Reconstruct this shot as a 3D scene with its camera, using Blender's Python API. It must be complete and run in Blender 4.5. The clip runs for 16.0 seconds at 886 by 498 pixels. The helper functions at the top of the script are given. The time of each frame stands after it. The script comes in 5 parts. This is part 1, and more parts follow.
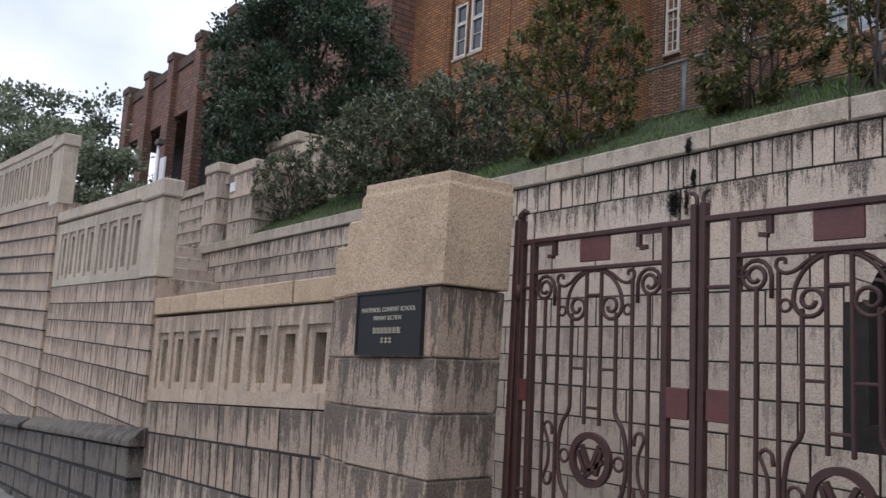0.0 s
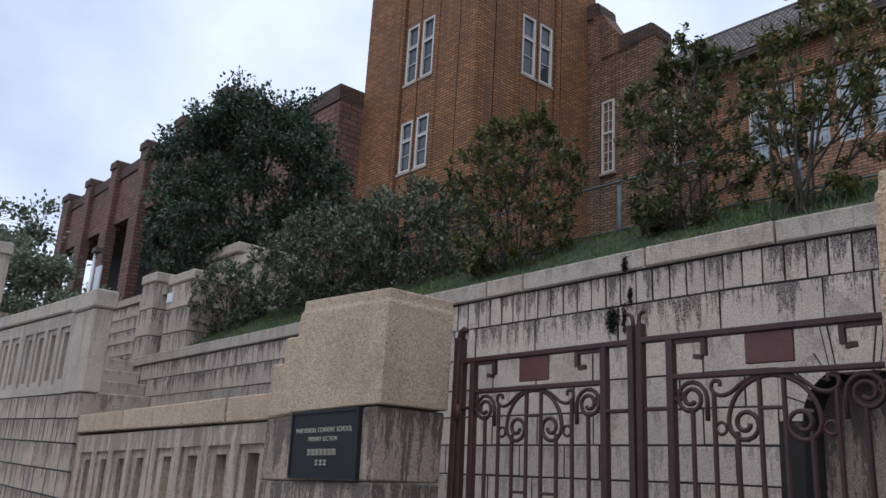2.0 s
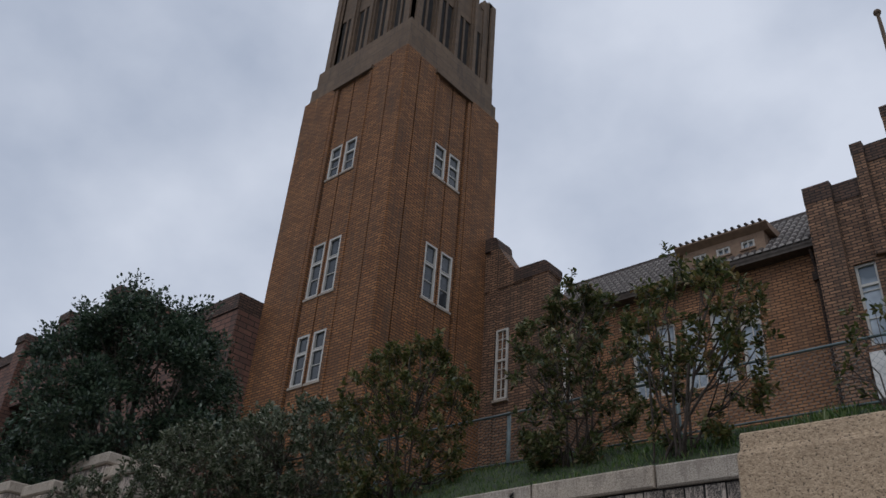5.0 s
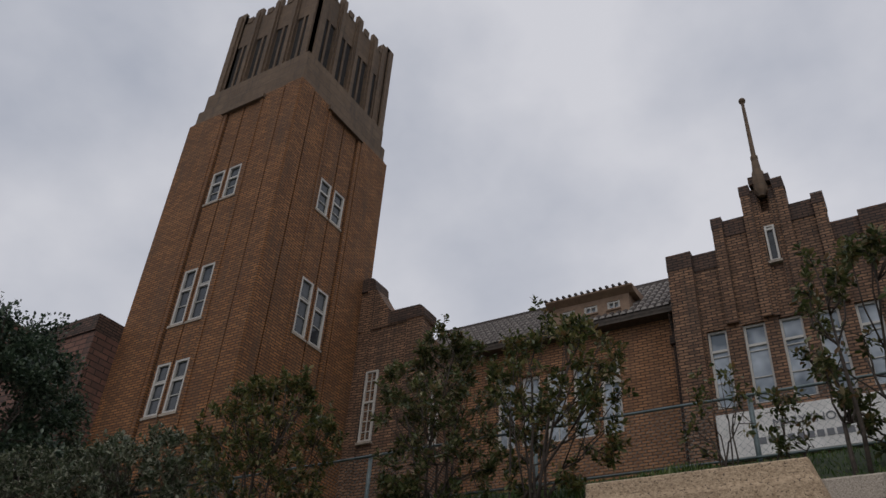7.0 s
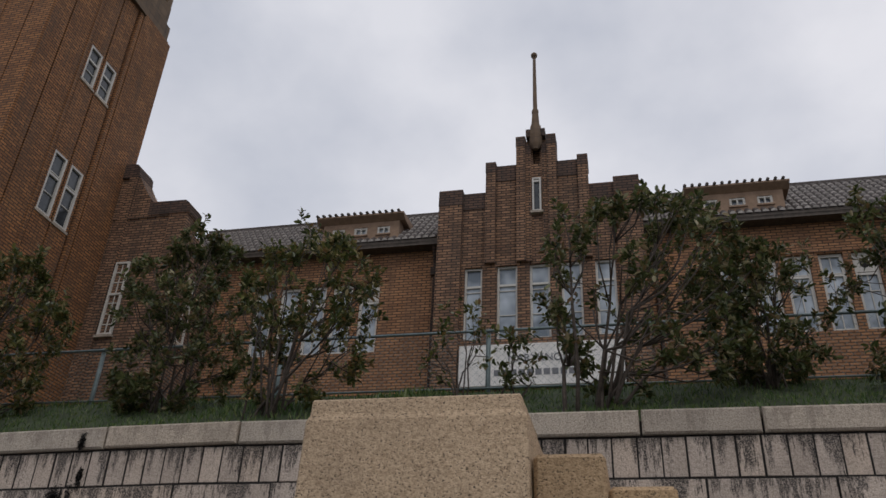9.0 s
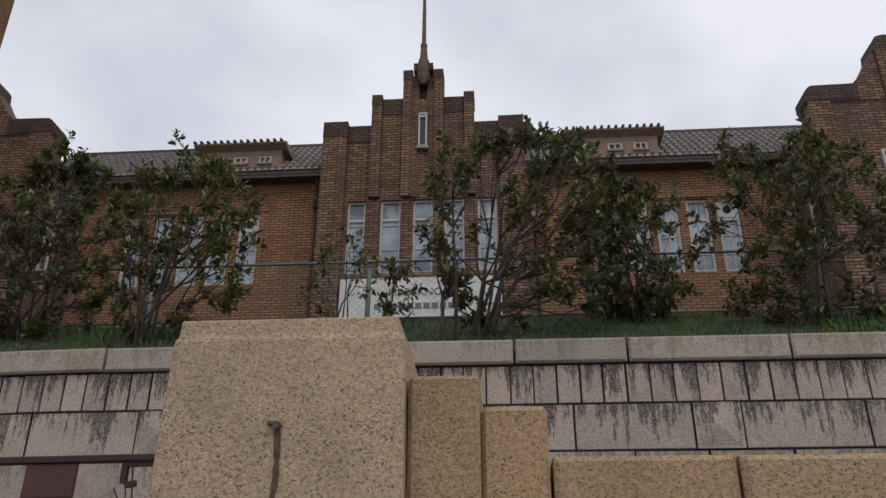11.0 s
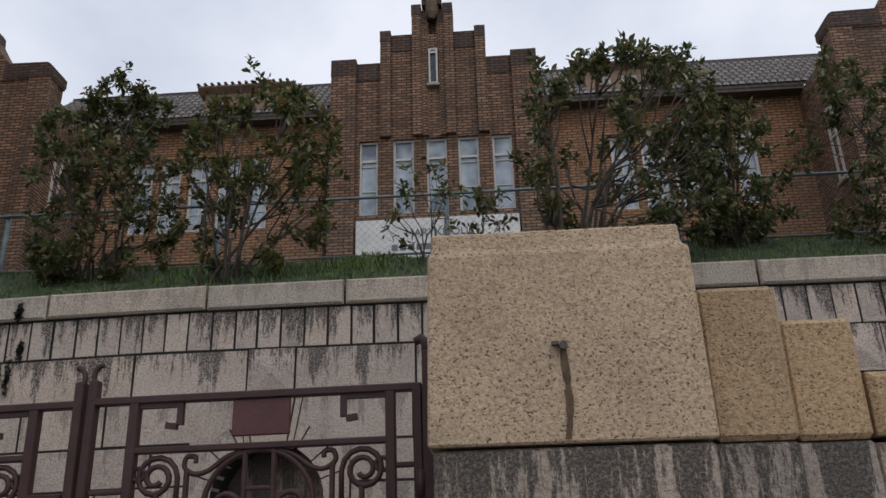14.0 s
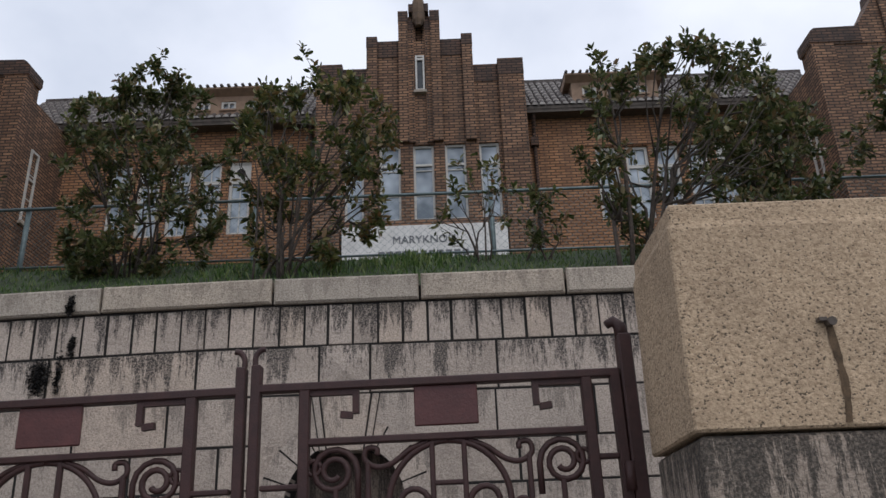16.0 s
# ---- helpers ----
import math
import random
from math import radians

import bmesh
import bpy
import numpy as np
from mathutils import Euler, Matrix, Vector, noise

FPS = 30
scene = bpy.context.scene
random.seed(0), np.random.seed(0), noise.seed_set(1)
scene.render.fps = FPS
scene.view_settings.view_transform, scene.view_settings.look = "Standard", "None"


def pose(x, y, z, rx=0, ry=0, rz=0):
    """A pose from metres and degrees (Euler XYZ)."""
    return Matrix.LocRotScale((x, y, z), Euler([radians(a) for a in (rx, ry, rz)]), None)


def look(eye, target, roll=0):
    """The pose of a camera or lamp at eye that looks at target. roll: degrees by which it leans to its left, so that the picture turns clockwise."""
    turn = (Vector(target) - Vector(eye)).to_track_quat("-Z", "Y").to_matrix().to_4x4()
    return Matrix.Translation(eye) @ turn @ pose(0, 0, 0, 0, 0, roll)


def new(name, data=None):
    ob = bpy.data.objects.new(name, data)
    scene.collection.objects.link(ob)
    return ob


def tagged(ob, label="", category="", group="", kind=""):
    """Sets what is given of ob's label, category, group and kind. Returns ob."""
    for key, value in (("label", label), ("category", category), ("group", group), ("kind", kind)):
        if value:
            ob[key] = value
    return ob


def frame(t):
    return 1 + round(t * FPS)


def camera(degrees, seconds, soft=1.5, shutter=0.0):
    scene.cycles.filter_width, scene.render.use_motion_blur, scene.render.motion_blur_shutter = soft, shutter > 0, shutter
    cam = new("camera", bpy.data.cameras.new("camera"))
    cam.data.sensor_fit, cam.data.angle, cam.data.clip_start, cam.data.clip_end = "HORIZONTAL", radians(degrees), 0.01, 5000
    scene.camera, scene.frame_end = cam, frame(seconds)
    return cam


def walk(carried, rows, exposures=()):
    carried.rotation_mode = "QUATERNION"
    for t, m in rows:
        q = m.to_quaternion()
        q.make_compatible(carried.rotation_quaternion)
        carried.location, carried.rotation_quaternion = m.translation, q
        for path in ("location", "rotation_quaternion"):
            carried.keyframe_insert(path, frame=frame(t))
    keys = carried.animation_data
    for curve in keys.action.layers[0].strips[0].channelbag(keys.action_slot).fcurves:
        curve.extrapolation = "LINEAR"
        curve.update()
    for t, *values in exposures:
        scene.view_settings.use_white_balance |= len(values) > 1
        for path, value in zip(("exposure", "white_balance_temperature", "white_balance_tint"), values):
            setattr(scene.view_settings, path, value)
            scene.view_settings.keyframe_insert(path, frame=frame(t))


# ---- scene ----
cam = camera(58.1, 16.0)
PATH = [
    (0, (1.866, -2.521, 1.572), (0.268, -1.342, 1.809), 3.5),
    (0.5, (1.863, -2.522, 1.578), (0.292, -1.326, 1.895), 3.4),
    (1, (1.859, -2.517, 1.578), (0.322, -1.294, 1.955), 3.3),
    (1.5, (1.863, -2.511, 1.591), (0.354, -1.273, 2.029), 3.2),
    (2, (1.87, -2.505, 1.604), (0.392, -1.262, 2.122), 3.4),
    (2.5, (1.879, -2.496, 1.616), (0.452, -1.241, 2.237), 3.5),
    (3, (1.882, -2.497, 1.623), (0.506, -1.226, 2.323), 3.7),
    (3.5, (1.887, -2.505, 1.63), (0.55, -1.238, 2.409), 4.1),
    (4, (1.903, -2.507, 1.639), (0.619, -1.249, 2.516), 4.5),
    (4.5, (1.924, -2.551, 1.638), (0.701, -1.299, 2.607), 4.7),
    (7, (1.968, -2.573, 1.615), (1.069, -1.196, 2.752), 4.2),
    (7.5, (1.979, -2.548, 1.622), (1.221, -1.065, 2.73), 3.3),
    (8, (1.997, -2.568, 1.617), (1.35, -1.012, 2.694), 2.8),
    (8.5, (1.996, -2.546, 1.63), (1.44, -0.927, 2.664), 2.9),
    (9, (1.996, -2.508, 1.645), (1.579, -0.821, 2.636), 2.8),
    (9.5, (2.0, -2.476, 1.655), (1.742, -0.75, 2.631), 1.8),
    (12, (1.98, -2.438, 1.614), (1.859, -0.597, 2.386), -0.3),
    (12.5, (1.808, -2.392, 1.638), (1.69, -0.542, 2.389), -1.3),
    (13, (1.647, -2.322, 1.642), (1.551, -0.46, 2.367), -1.9),
    (13.5, (1.472, -2.274, 1.646), (1.371, -0.41, 2.365), -1.7),
    (14, (1.251, -2.266, 1.641), (1.141, -0.405, 2.365), -1.6),
    (14.5, (1.038, -2.25, 1.647), (0.922, -0.389, 2.37), -1.1),
    (15, (0.851, -2.159, 1.641), (0.727, -0.308, 2.386), -0.7),
    (15.5, (0.703, -2.108, 1.632), (0.596, -0.26, 2.39), -0.9),
    (16, (0.601, -2.102, 1.628), (0.591, -0.248, 2.377), -2.1),
]
walk(cam, [(t, look(e, g, r)) for t, e, g, r in PATH],
     exposures=((0, 0.72, 6100, 12), (2.5, 0.32, 5620, 10), (4, 0.08, 5800, 9), (4.5, -0.15, 5850, 9), (7, -0.34, 6500, 11), (9, -0.12, 6500, 11), (12, 0.06, 6400, 11), (14.5, 0.15, 6200, 10), (16, 0.23, 6150, 10)))

# ---- world and sun: an overcast day ----
world = bpy.data.worlds.new("overcast")
scene.world = world
world.use_nodes = True
wn, wl = world.node_tree.nodes, world.node_tree.links
wn.clear()
w_out, w_bg = wn.new("ShaderNodeOutputWorld"), wn.new("ShaderNodeBackground")
w_sky, w_mix = wn.new("ShaderNodeTexSky"), wn.new("ShaderNodeMix")
w_sky.sky_type, w_sky.sun_disc = "NISHITA", False
w_sky.sun_elevation, w_sky.sun_rotation = radians(52), radians(25)
w_tc, w_map = wn.new("ShaderNodeTexCoord"), wn.new("ShaderNodeMapping")
w_map.inputs["Scale"].default_value = (1.0, 1.0, 1.35)
w_n = wn.new("ShaderNodeTexNoise")
w_n.inputs["Scale"].default_value, w_n.inputs["Detail"].default_value, w_n.inputs["Roughness"].default_value = 1.9, 6.0, 0.5
w_ramp = wn.new("ShaderNodeValToRGB")
w_ramp.color_ramp.elements[0].position, w_ramp.color_ramp.elements[1].position = 0.36, 0.62
w_ramp.color_ramp.elements[0].color, w_ramp.color_ramp.elements[1].color = (4.5, 4.9, 5.8, 1), (8.1, 8.2, 8.7, 1)
w_mix.data_type = "RGBA"
w_mix.inputs["Factor"].default_value = 0.93
wl.new(w_tc.outputs["Generated"], w_map.inputs["Vector"])
wl.new(w_map.outputs["Vector"], w_n.inputs["Vector"])
wl.new(w_n.outputs["Fac"], w_ramp.inputs["Fac"])
wl.new(w_sky.outputs["Color"], w_mix.inputs["A"])
wl.new(w_ramp.outputs["Color"], w_mix.inputs["B"])
wl.new(w_mix.outputs["Result"], w_bg.inputs["Color"])
w_bg.inputs["Strength"].default_value = 0.1
wl.new(w_bg.outputs["Background"], w_out.inputs["Surface"])

sun_data = bpy.data.lights.new("sun", "SUN")
sun_data.energy, sun_data.angle, sun_data.color = 0.55, radians(25), (1.0, 0.96, 0.9)
sun = new("sun", sun_data)
sun.matrix_world = look((10, -20, 30), (0, 0, 0))


# ---- materials ----
def nodes_of(name):
    m = bpy.data.materials.new(name)
    m.use_nodes = True
    nt = m.node_tree
    return m, nt, nt.nodes["Principled BSDF"]


def noise_node(nt, scale, detail=4.0, vec=None, rough=0.55):
    n = nt.nodes.new("ShaderNodeTexNoise")
    n.inputs["Scale"].default_value, n.inputs["Detail"].default_value = scale, detail
    n.inputs["Roughness"].default_value = rough
    if vec is not None:
        nt.links.new(vec, n.inputs["Vector"])
    return n.outputs["Fac"]


def ramp_node(nt, fac, stops):
    n = nt.nodes.new("ShaderNodeValToRGB")
    e = n.color_ramp.elements
    while len(e) < len(stops):
        e.new(0.5)
    for el, (p, c) in zip(e, stops):
        el.position, el.color = p, (*c, 1) if len(c) == 3 else c
    nt.links.new(fac, n.inputs["Fac"])
    return n.outputs["Color"]


def mix_node(nt, fac, a, b, blend="MIX"):
    n = nt.nodes.new("ShaderNodeMix")
    n.data_type, n.blend_type = "RGBA", blend
    for key, v in (("Factor", fac), ("A", a), ("B", b)):
        sock = n.inputs[key]
        if isinstance(v, (int, float)):
            sock.default_value = v
        elif isinstance(v, tuple):
            sock.default_value = (*v, 1)
        else:
            nt.links.new(v, sock)
    return n.outputs["Result"]


def bump_node(nt, height, strength, distance, prev=None):
    n = nt.nodes.new("ShaderNodeBump")
    n.inputs["Strength"].default_value, n.inputs["Distance"].default_value = strength, distance
    nt.links.new(height, n.inputs["Height"])
    if prev is not None:
        nt.links.new(prev, n.inputs["Normal"])
    return n.outputs["Normal"]


def mapped(nt, scale=(1, 1, 1), out="Object", shift=False):
    tc, mp = nt.nodes.new("ShaderNodeTexCoord"), nt.nodes.new("ShaderNodeMapping")
    mp.inputs["Scale"].default_value = scale
    nt.links.new(tc.outputs[out], mp.inputs["Vector"])
    if shift:
        info, mul = nt.nodes.new("ShaderNodeObjectInfo"), nt.nodes.new("ShaderNodeVectorMath")
        mul.operation = "SCALE"
        mul.inputs[0].default_value = (37.0, 11.0, 23.0)
        nt.links.new(info.outputs["Random"], mul.inputs["Scale"])
        nt.links.new(mul.outputs["Vector"], mp.inputs["Location"])
    return mp.outputs["Vector"]


def stone_material(name, light, dark, streak, streak_amount, pits=0.5, streak_from=0.9, tones=((0.88, 0.87, 0.86), (1.07, 1.03, 0.98)), speckle=0.3):
    """Bush-hammered granite: speckle, pits, per-block tone and dark rain streaks with their own ragged shape."""
    m, nt, b = nodes_of(name)
    vec = mapped(nt, shift=True)
    speck = noise_node(nt, 95, 3, vec, 0.7)
    col = ramp_node(nt, speck, [(0.34, dark), (0.58, light)])
    info = nt.nodes.new("ShaderNodeObjectInfo")
    tone = ramp_node(nt, info.outputs["Random"], [(0.0, tones[0]), (0.5, (1, 1, 1)), (1.0, tones[1])])
    col = mix_node(nt, 1.0, col, tone, "MULTIPLY")
    blotch = noise_node(nt, 3.2, 5, vec, 0.65)
    col = mix_node(nt, ramp_node(nt, blotch, [(0.45, (0, 0, 0)), (0.8, (0.5, 0.5, 0.5))]), col, tuple(c * 0.55 for c in dark))
    runs = noise_node(nt, 1.0, 5, mapped(nt, (14, 14, 1.2), shift=True), 0.7)
    fine = noise_node(nt, 1.0, 4, mapped(nt, (75, 75, 16), shift=True), 0.85)
    tcg, sep = nt.nodes.new("ShaderNodeTexCoord"), nt.nodes.new("ShaderNodeSeparateXYZ")
    nt.links.new(tcg.outputs["Generated"], sep.inputs["Vector"])
    s1, s2, s3 = (nt.nodes.new("ShaderNodeMath") for _ in range(3))
    s1.operation = s2.operation = s3.operation = "MULTIPLY_ADD"
    nt.links.new(fine, s1.inputs[0]), nt.links.new(runs, s1.inputs[2])
    s1.inputs[1].default_value = 0.62
    nt.links.new(sep.outputs["Z"], s2.inputs[0]), nt.links.new(s1.outputs["Value"], s2.inputs[2])
    s2.inputs[1].default_value = 0.2
    rc = ramp_node(nt, s2.outputs["Value"], [(streak_from + 0.08, (0, 0, 0)), (streak_from + 0.15, (streak_amount,) * 3)])
    s3.operation = "MULTIPLY"
    nt.links.new(rc, s3.inputs[0])
    nt.links.new(ramp_node(nt, noise_node(nt, 130, 3, vec, 0.7), [(0.38, (speckle,) * 3), (0.56, (1, 1, 1))]), s3.inputs[1])
    rc = s3.outputs["Value"]
    col = mix_node(nt, rc, col, streak)
    pit = noise_node(nt, 1.0, 2, mapped(nt, (140, 140, 190), shift=True), 0.5)
    pitc = ramp_node(nt, pit, [(0.345, (1, 1, 1)), (0.40, (0, 0, 0))])
    pm = nt.nodes.new("ShaderNodeMath")
    pm.operation = "MULTIPLY"
    pm.inputs[1].default_value = pits
    nt.links.new(pitc, pm.inputs[0])
    col = mix_node(nt, pm.outputs["Value"], col, tuple(c * 0.2 for c in dark))
    nt.links.new(col, b.inputs["Base Color"])
    b.inputs["Roughness"].default_value = 0.88
    n1 = bump_node(nt, noise_node(nt, 60, 4, vec, 0.7), 0.8, 0.009)
    n2 = bump_node(nt, pit, 0.5, 0.006, n1)
    nt.links.new(n2, b.inputs["Normal"])
    return m


def brick_material(name, c1, c2, c3, mortar, stain, row=0.088, width=0.26):
    m, nt, b = nodes_of(name)
    vec = mapped(nt, out="UV")
    br = nt.nodes.new("ShaderNodeTexBrick")
    nt.links.new(vec, br.inputs["Vector"])
    br.inputs["Scale"].default_value = 1.0
    br.inputs["Brick Width"].default_value, br.inputs["Row Height"].default_value = width, row
    br.inputs["Mortar Size"].default_value, br.inputs["Mortar Smooth"].default_value = 0.016, 0.1
    br.inputs["Bias"].default_value = -0.1
    for key, c in (("Color1", c1), ("Color2", c2), ("Mortar", mortar)):
        br.inputs[key].default_value = (*c, 1)
    patch = noise_node(nt, 1.1, 5, vec, 0.6)
    col = mix_node(nt, ramp_node(nt, patch, [(0.4, (0, 0, 0)), (0.7, (0.75, 0.75, 0.75))]), br.outputs["Color"], mix_node(nt, 1.0, br.outputs["Color"], c3, "MULTIPLY"))
    cell = noise_node(nt, 9, 2, mapped(nt, (0.5, 1.6, 1), out="UV"), 0.6)
    col = mix_node(nt, ramp_node(nt, cell, [(0.35, (0.0, 0.0, 0.0)), (0.75, (0.45, 0.45, 0.45))]), col, tuple(c * 0.45 for c in c1))
    run = noise_node(nt, 1.0, 5, mapped(nt, (3.0, 0.35, 1), out="UV"), 0.7)
    col = mix_node(nt, ramp_node(nt, run, [(0.46, (0, 0, 0)), (0.72, (0.75, 0.75, 0.75))]), col, stain)
    nt.links.new(col, b.inputs["Base Color"])
    b.inputs["Roughness"].default_value = 0.85
    inv = nt.nodes.new("ShaderNodeMath")
    inv.operation = "SUBTRACT"
    inv.inputs[0].default_value = 1.0
    nt.links.new(br.outputs["Fac"], inv.inputs[1])
    n1 = bump_node(nt, inv.outputs["Value"], 0.9, 0.012)
    nt.links.new(bump_node(nt, noise_node(nt, 30, 4, vec), 0.4, 0.006, n1), b.inputs["Normal"])
    return m


def plain_material(name, c, rough=0.6, metal=0.0, vary=0.25, scale=6.0, wear=None, bump=0.3):
    m, nt, b = nodes_of(name)
    vec = mapped(nt)
    n = noise_node(nt, scale, 5, vec, 0.65)
    col = ramp_node(nt, n, [(0.3, tuple(v * (1 - vary) for v in c)), (0.7, tuple(min(1, v * (1 + vary)) for v in c))])
    if wear:
        col = mix_node(nt, ramp_node(nt, noise_node(nt, scale * 5, 4, vec, 0.7), [(0.58, (0, 0, 0)), (0.75, (0.8, 0.8, 0.8))]), col, wear)
    nt.links.new(col, b.inputs["Base Color"])
    b.inputs["Roughness"].default_value, b.inputs["Metallic"].default_value = rough, metal
    if bump:
        nt.links.new(bump_node(nt, noise_node(nt, scale * 9, 4, vec), bump, 0.005), b.inputs["Normal"])
    return m


def leaf_material(name, stops):
    m, nt, b = nodes_of(name)
    geo = nt.nodes.new("ShaderNodeNewGeometry")
    col = ramp_node(nt, geo.outputs["Random Per Island"], stops)
    big = noise_node(nt, 1.7, 3, mapped(nt))
    col = mix_node(nt, ramp_node(nt, big, [(0.35, (0.0, 0.0, 0.0)), (0.7, (0.55, 0.55, 0.55))]), col, mix_node(nt, 1.0, col, (0.55, 0.6, 0.5), "MULTIPLY"))
    nt.links.new(col, b.inputs["Base Color"])
    b.inputs["Roughness"].default_value = 0.32
    b.inputs["Specular IOR Level"].default_value = 0.5
    tr, mx = nt.nodes.new("ShaderNodeBsdfTranslucent"), nt.nodes.new("ShaderNodeMixShader")
    nt.links.new(col, tr.inputs["Color"])
    mx.inputs["Fac"].default_value = 0.35
    nt.links.new(b.outputs["BSDF"], mx.inputs[1]), nt.links.new(tr.outputs["BSDF"], mx.inputs[2])
    nt.links.new(mx.outputs["Shader"], nt.nodes["Material Output"].inputs["Surface"])
    return m


GRANITE = stone_material("weathered_grey_granite", (0.615, 0.51, 0.425), (0.40, 0.325, 0.265), (0.024, 0.022, 0.021), 0.95, 0.4, 0.85)
GRANITE_CLEAN = stone_material("pale_grey_granite", (0.57, 0.475, 0.395), (0.38, 0.31, 0.255), (0.10, 0.085, 0.07), 0.6, 0.4, 0.91, ((0.88, 0.87, 0.86), (1.06, 1.02, 0.98)))
GRANITE_CAP = stone_material("pale_granite_coping", (0.54, 0.465, 0.38), (0.36, 0.30, 0.24), (0.14, 0.11, 0.085), 0.38, 0.6, 0.9, speckle=0.7)
GRANITE_WARM = stone_material("warm_granite", (0.58, 0.44, 0.305), (0.37, 0.265, 0.172), (0.16, 0.12, 0.085), 0.3, 0.9, 1.0, ((0.92, 0.90, 0.86), (1.04, 1.0, 0.93)))
GRANITE_OCHRE = stone_material("ochre_granite", (0.52, 0.365, 0.215), (0.33, 0.222, 0.122), (0.13, 0.09, 0.058), 0.35, 0.85, 0.97, ((0.93, 0.9, 0.86), (1.05, 1.0, 0.93)))
GRANITE_WALL = stone_material("street_wall_granite", (0.525, 0.41, 0.32), (0.335, 0.255, 0.195), (0.075, 0.057, 0.046), 0.7, 0.45, 0.83, ((0.82, 0.81, 0.80), (1.06, 1.02, 0.98)), 0.7)
GRANITE_PANEL = stone_material("balustrade_granite", (0.53, 0.42, 0.32), (0.35, 0.27, 0.20), (0.12, 0.094, 0.075), 0.65, 0.4, 0.84, ((0.95, 0.94, 0.93), (1.04, 1.0, 0.96)), 0.7)
GRANITE_SOOT = stone_material("soot_streaked_granite", (0.44, 0.365, 0.30), (0.28, 0.225, 0.18), (0.03, 0.026, 0.021), 0.9, 0.35, 0.825, speckle=0.6)
GRANITE_STAIN = stone_material("rain_stained_granite", (0.43, 0.335, 0.26), (0.265, 0.20, 0.152), (0.05, 0.041, 0.035), 0.85, 0.45, 0.81, ((0.78, 0.77, 0.77), (1.08, 1.02, 0.96)), 0.7)
RUBBLE = stone_material("dark_rubble", (0.18, 0.158, 0.135), (0.06, 0.053, 0.046), (0.014, 0.013, 0.012), 0.85, 0.7, 0.86, speckle=0.5)
JOINT = plain_material("dark_mortar", (0.018, 0.015, 0.013), 0.95, vary=0.4, scale=8)
BRICK = brick_material("orange_brown_brick", (0.46, 0.205, 0.072), (0.22, 0.095, 0.038), (0.72, 0.64, 0.55), (0.07, 0.04, 0.025), (0.10, 0.06, 0.036), row=0.08)
BRICK_GABLE = brick_material("weathered_brown_brick", (0.43, 0.235, 0.13), (0.15, 0.08, 0.05), (0.6, 0.56, 0.52), (0.028, 0.021, 0.017), (0.05, 0.038, 0.03), row=0.082)
BRICK_WING = brick_material("bright_orange_brick", (0.53, 0.265, 0.125), (0.29, 0.135, 0.062), (0.8, 0.74, 0.66), (0.07, 0.046, 0.032), (0.16, 0.09, 0.055), row=0.082)
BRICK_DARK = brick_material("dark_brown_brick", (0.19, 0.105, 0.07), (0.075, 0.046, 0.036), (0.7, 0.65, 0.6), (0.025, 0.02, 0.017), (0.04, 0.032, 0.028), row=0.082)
BRICK_HALL = brick_material("red_brown_brick", (0.26, 0.125, 0.085), (0.14, 0.072, 0.054), (0.7, 0.68, 0.65), (0.03, 0.022, 0.019), (0.06, 0.048, 0.042), row=0.17, width=0.5)
CROWN = brick_material("sooty_render", (0.21, 0.14, 0.088), (0.175, 0.115, 0.072), (0.75, 0.75, 0.75), (0.15, 0.105, 0.075), (0.075, 0.058, 0.045), row=0.3, width=0.6)
TILE = plain_material("grey_brown_roof_tile", (0.085, 0.068, 0.06), 0.75, vary=0.5, scale=9, wear=(0.16, 0.14, 0.125))
TILE_END = plain_material("pale_tile_mortar", (0.34, 0.31, 0.28), 0.85, vary=0.5, scale=7, wear=(0.12, 0.1, 0.09))
WHITE = plain_material("white_window_paint", (0.56, 0.53, 0.48), 0.5, vary=0.12, scale=12)
CREAM = plain_material("brown_dormer_plaster", (0.30, 0.20, 0.135), 0.85, vary=0.25, scale=4, wear=(0.25, 0.18, 0.12))
STUCCO = plain_material("white_plaster", (0.72, 0.69, 0.65), 0.85, vary=0.12, scale=2.5, wear=(0.45, 0.42, 0.38))
IRON = plain_material("dark_red_iron_paint", (0.046, 0.017, 0.014), 0.6, vary=0.3, scale=18, wear=(0.035, 0.015, 0.013))
IRON_PLATE = plain_material("red_oxide_plate", (0.095, 0.029, 0.025), 0.45, vary=0.25, scale=14, wear=(0.05, 0.02, 0.018))
BLACK = plain_material("black_plaque", (0.006, 0.0065, 0.008), 0.75, vary=0.2, scale=10, bump=0.05)
GOLD = plain_material("gilt_letters", (0.42, 0.38, 0.29), 0.45, metal=0.2, vary=0.15, scale=20, bump=0)
LETTER = plain_material("grey_letters", (0.16, 0.16, 0.17), 0.6, vary=0.2, scale=20, bump=0)
FENCE = plain_material("galvanised_green_steel", (0.16, 0.20, 0.20), 0.5, metal=0.5, vary=0.3, scale=12)
EAVE = plain_material("dark_eave_timber", (0.085, 0.066, 0.052), 0.7, vary=0.4, scale=9)
# near-black: painted shade of belfry and porch, also the vent fans and moss
DARK = plain_material("near_black_shade_fan_moss", (0.02, 0.017, 0.015), 0.9, vary=0.4, scale=3)
BARK = plain_material("grey_brown_bark", (0.075, 0.058, 0.045), 0.9, vary=0.45, scale=30, bump=0.8)
PAVE = plain_material("grey_concrete_pavement", (0.2, 0.195, 0.185), 0.9, vary=0.25, scale=3, wear=(0.12, 0.115, 0.11))
STEEL = plain_material("white_painted_steel", (0.7, 0.7, 0.7), 0.4, vary=0.1, scale=8)
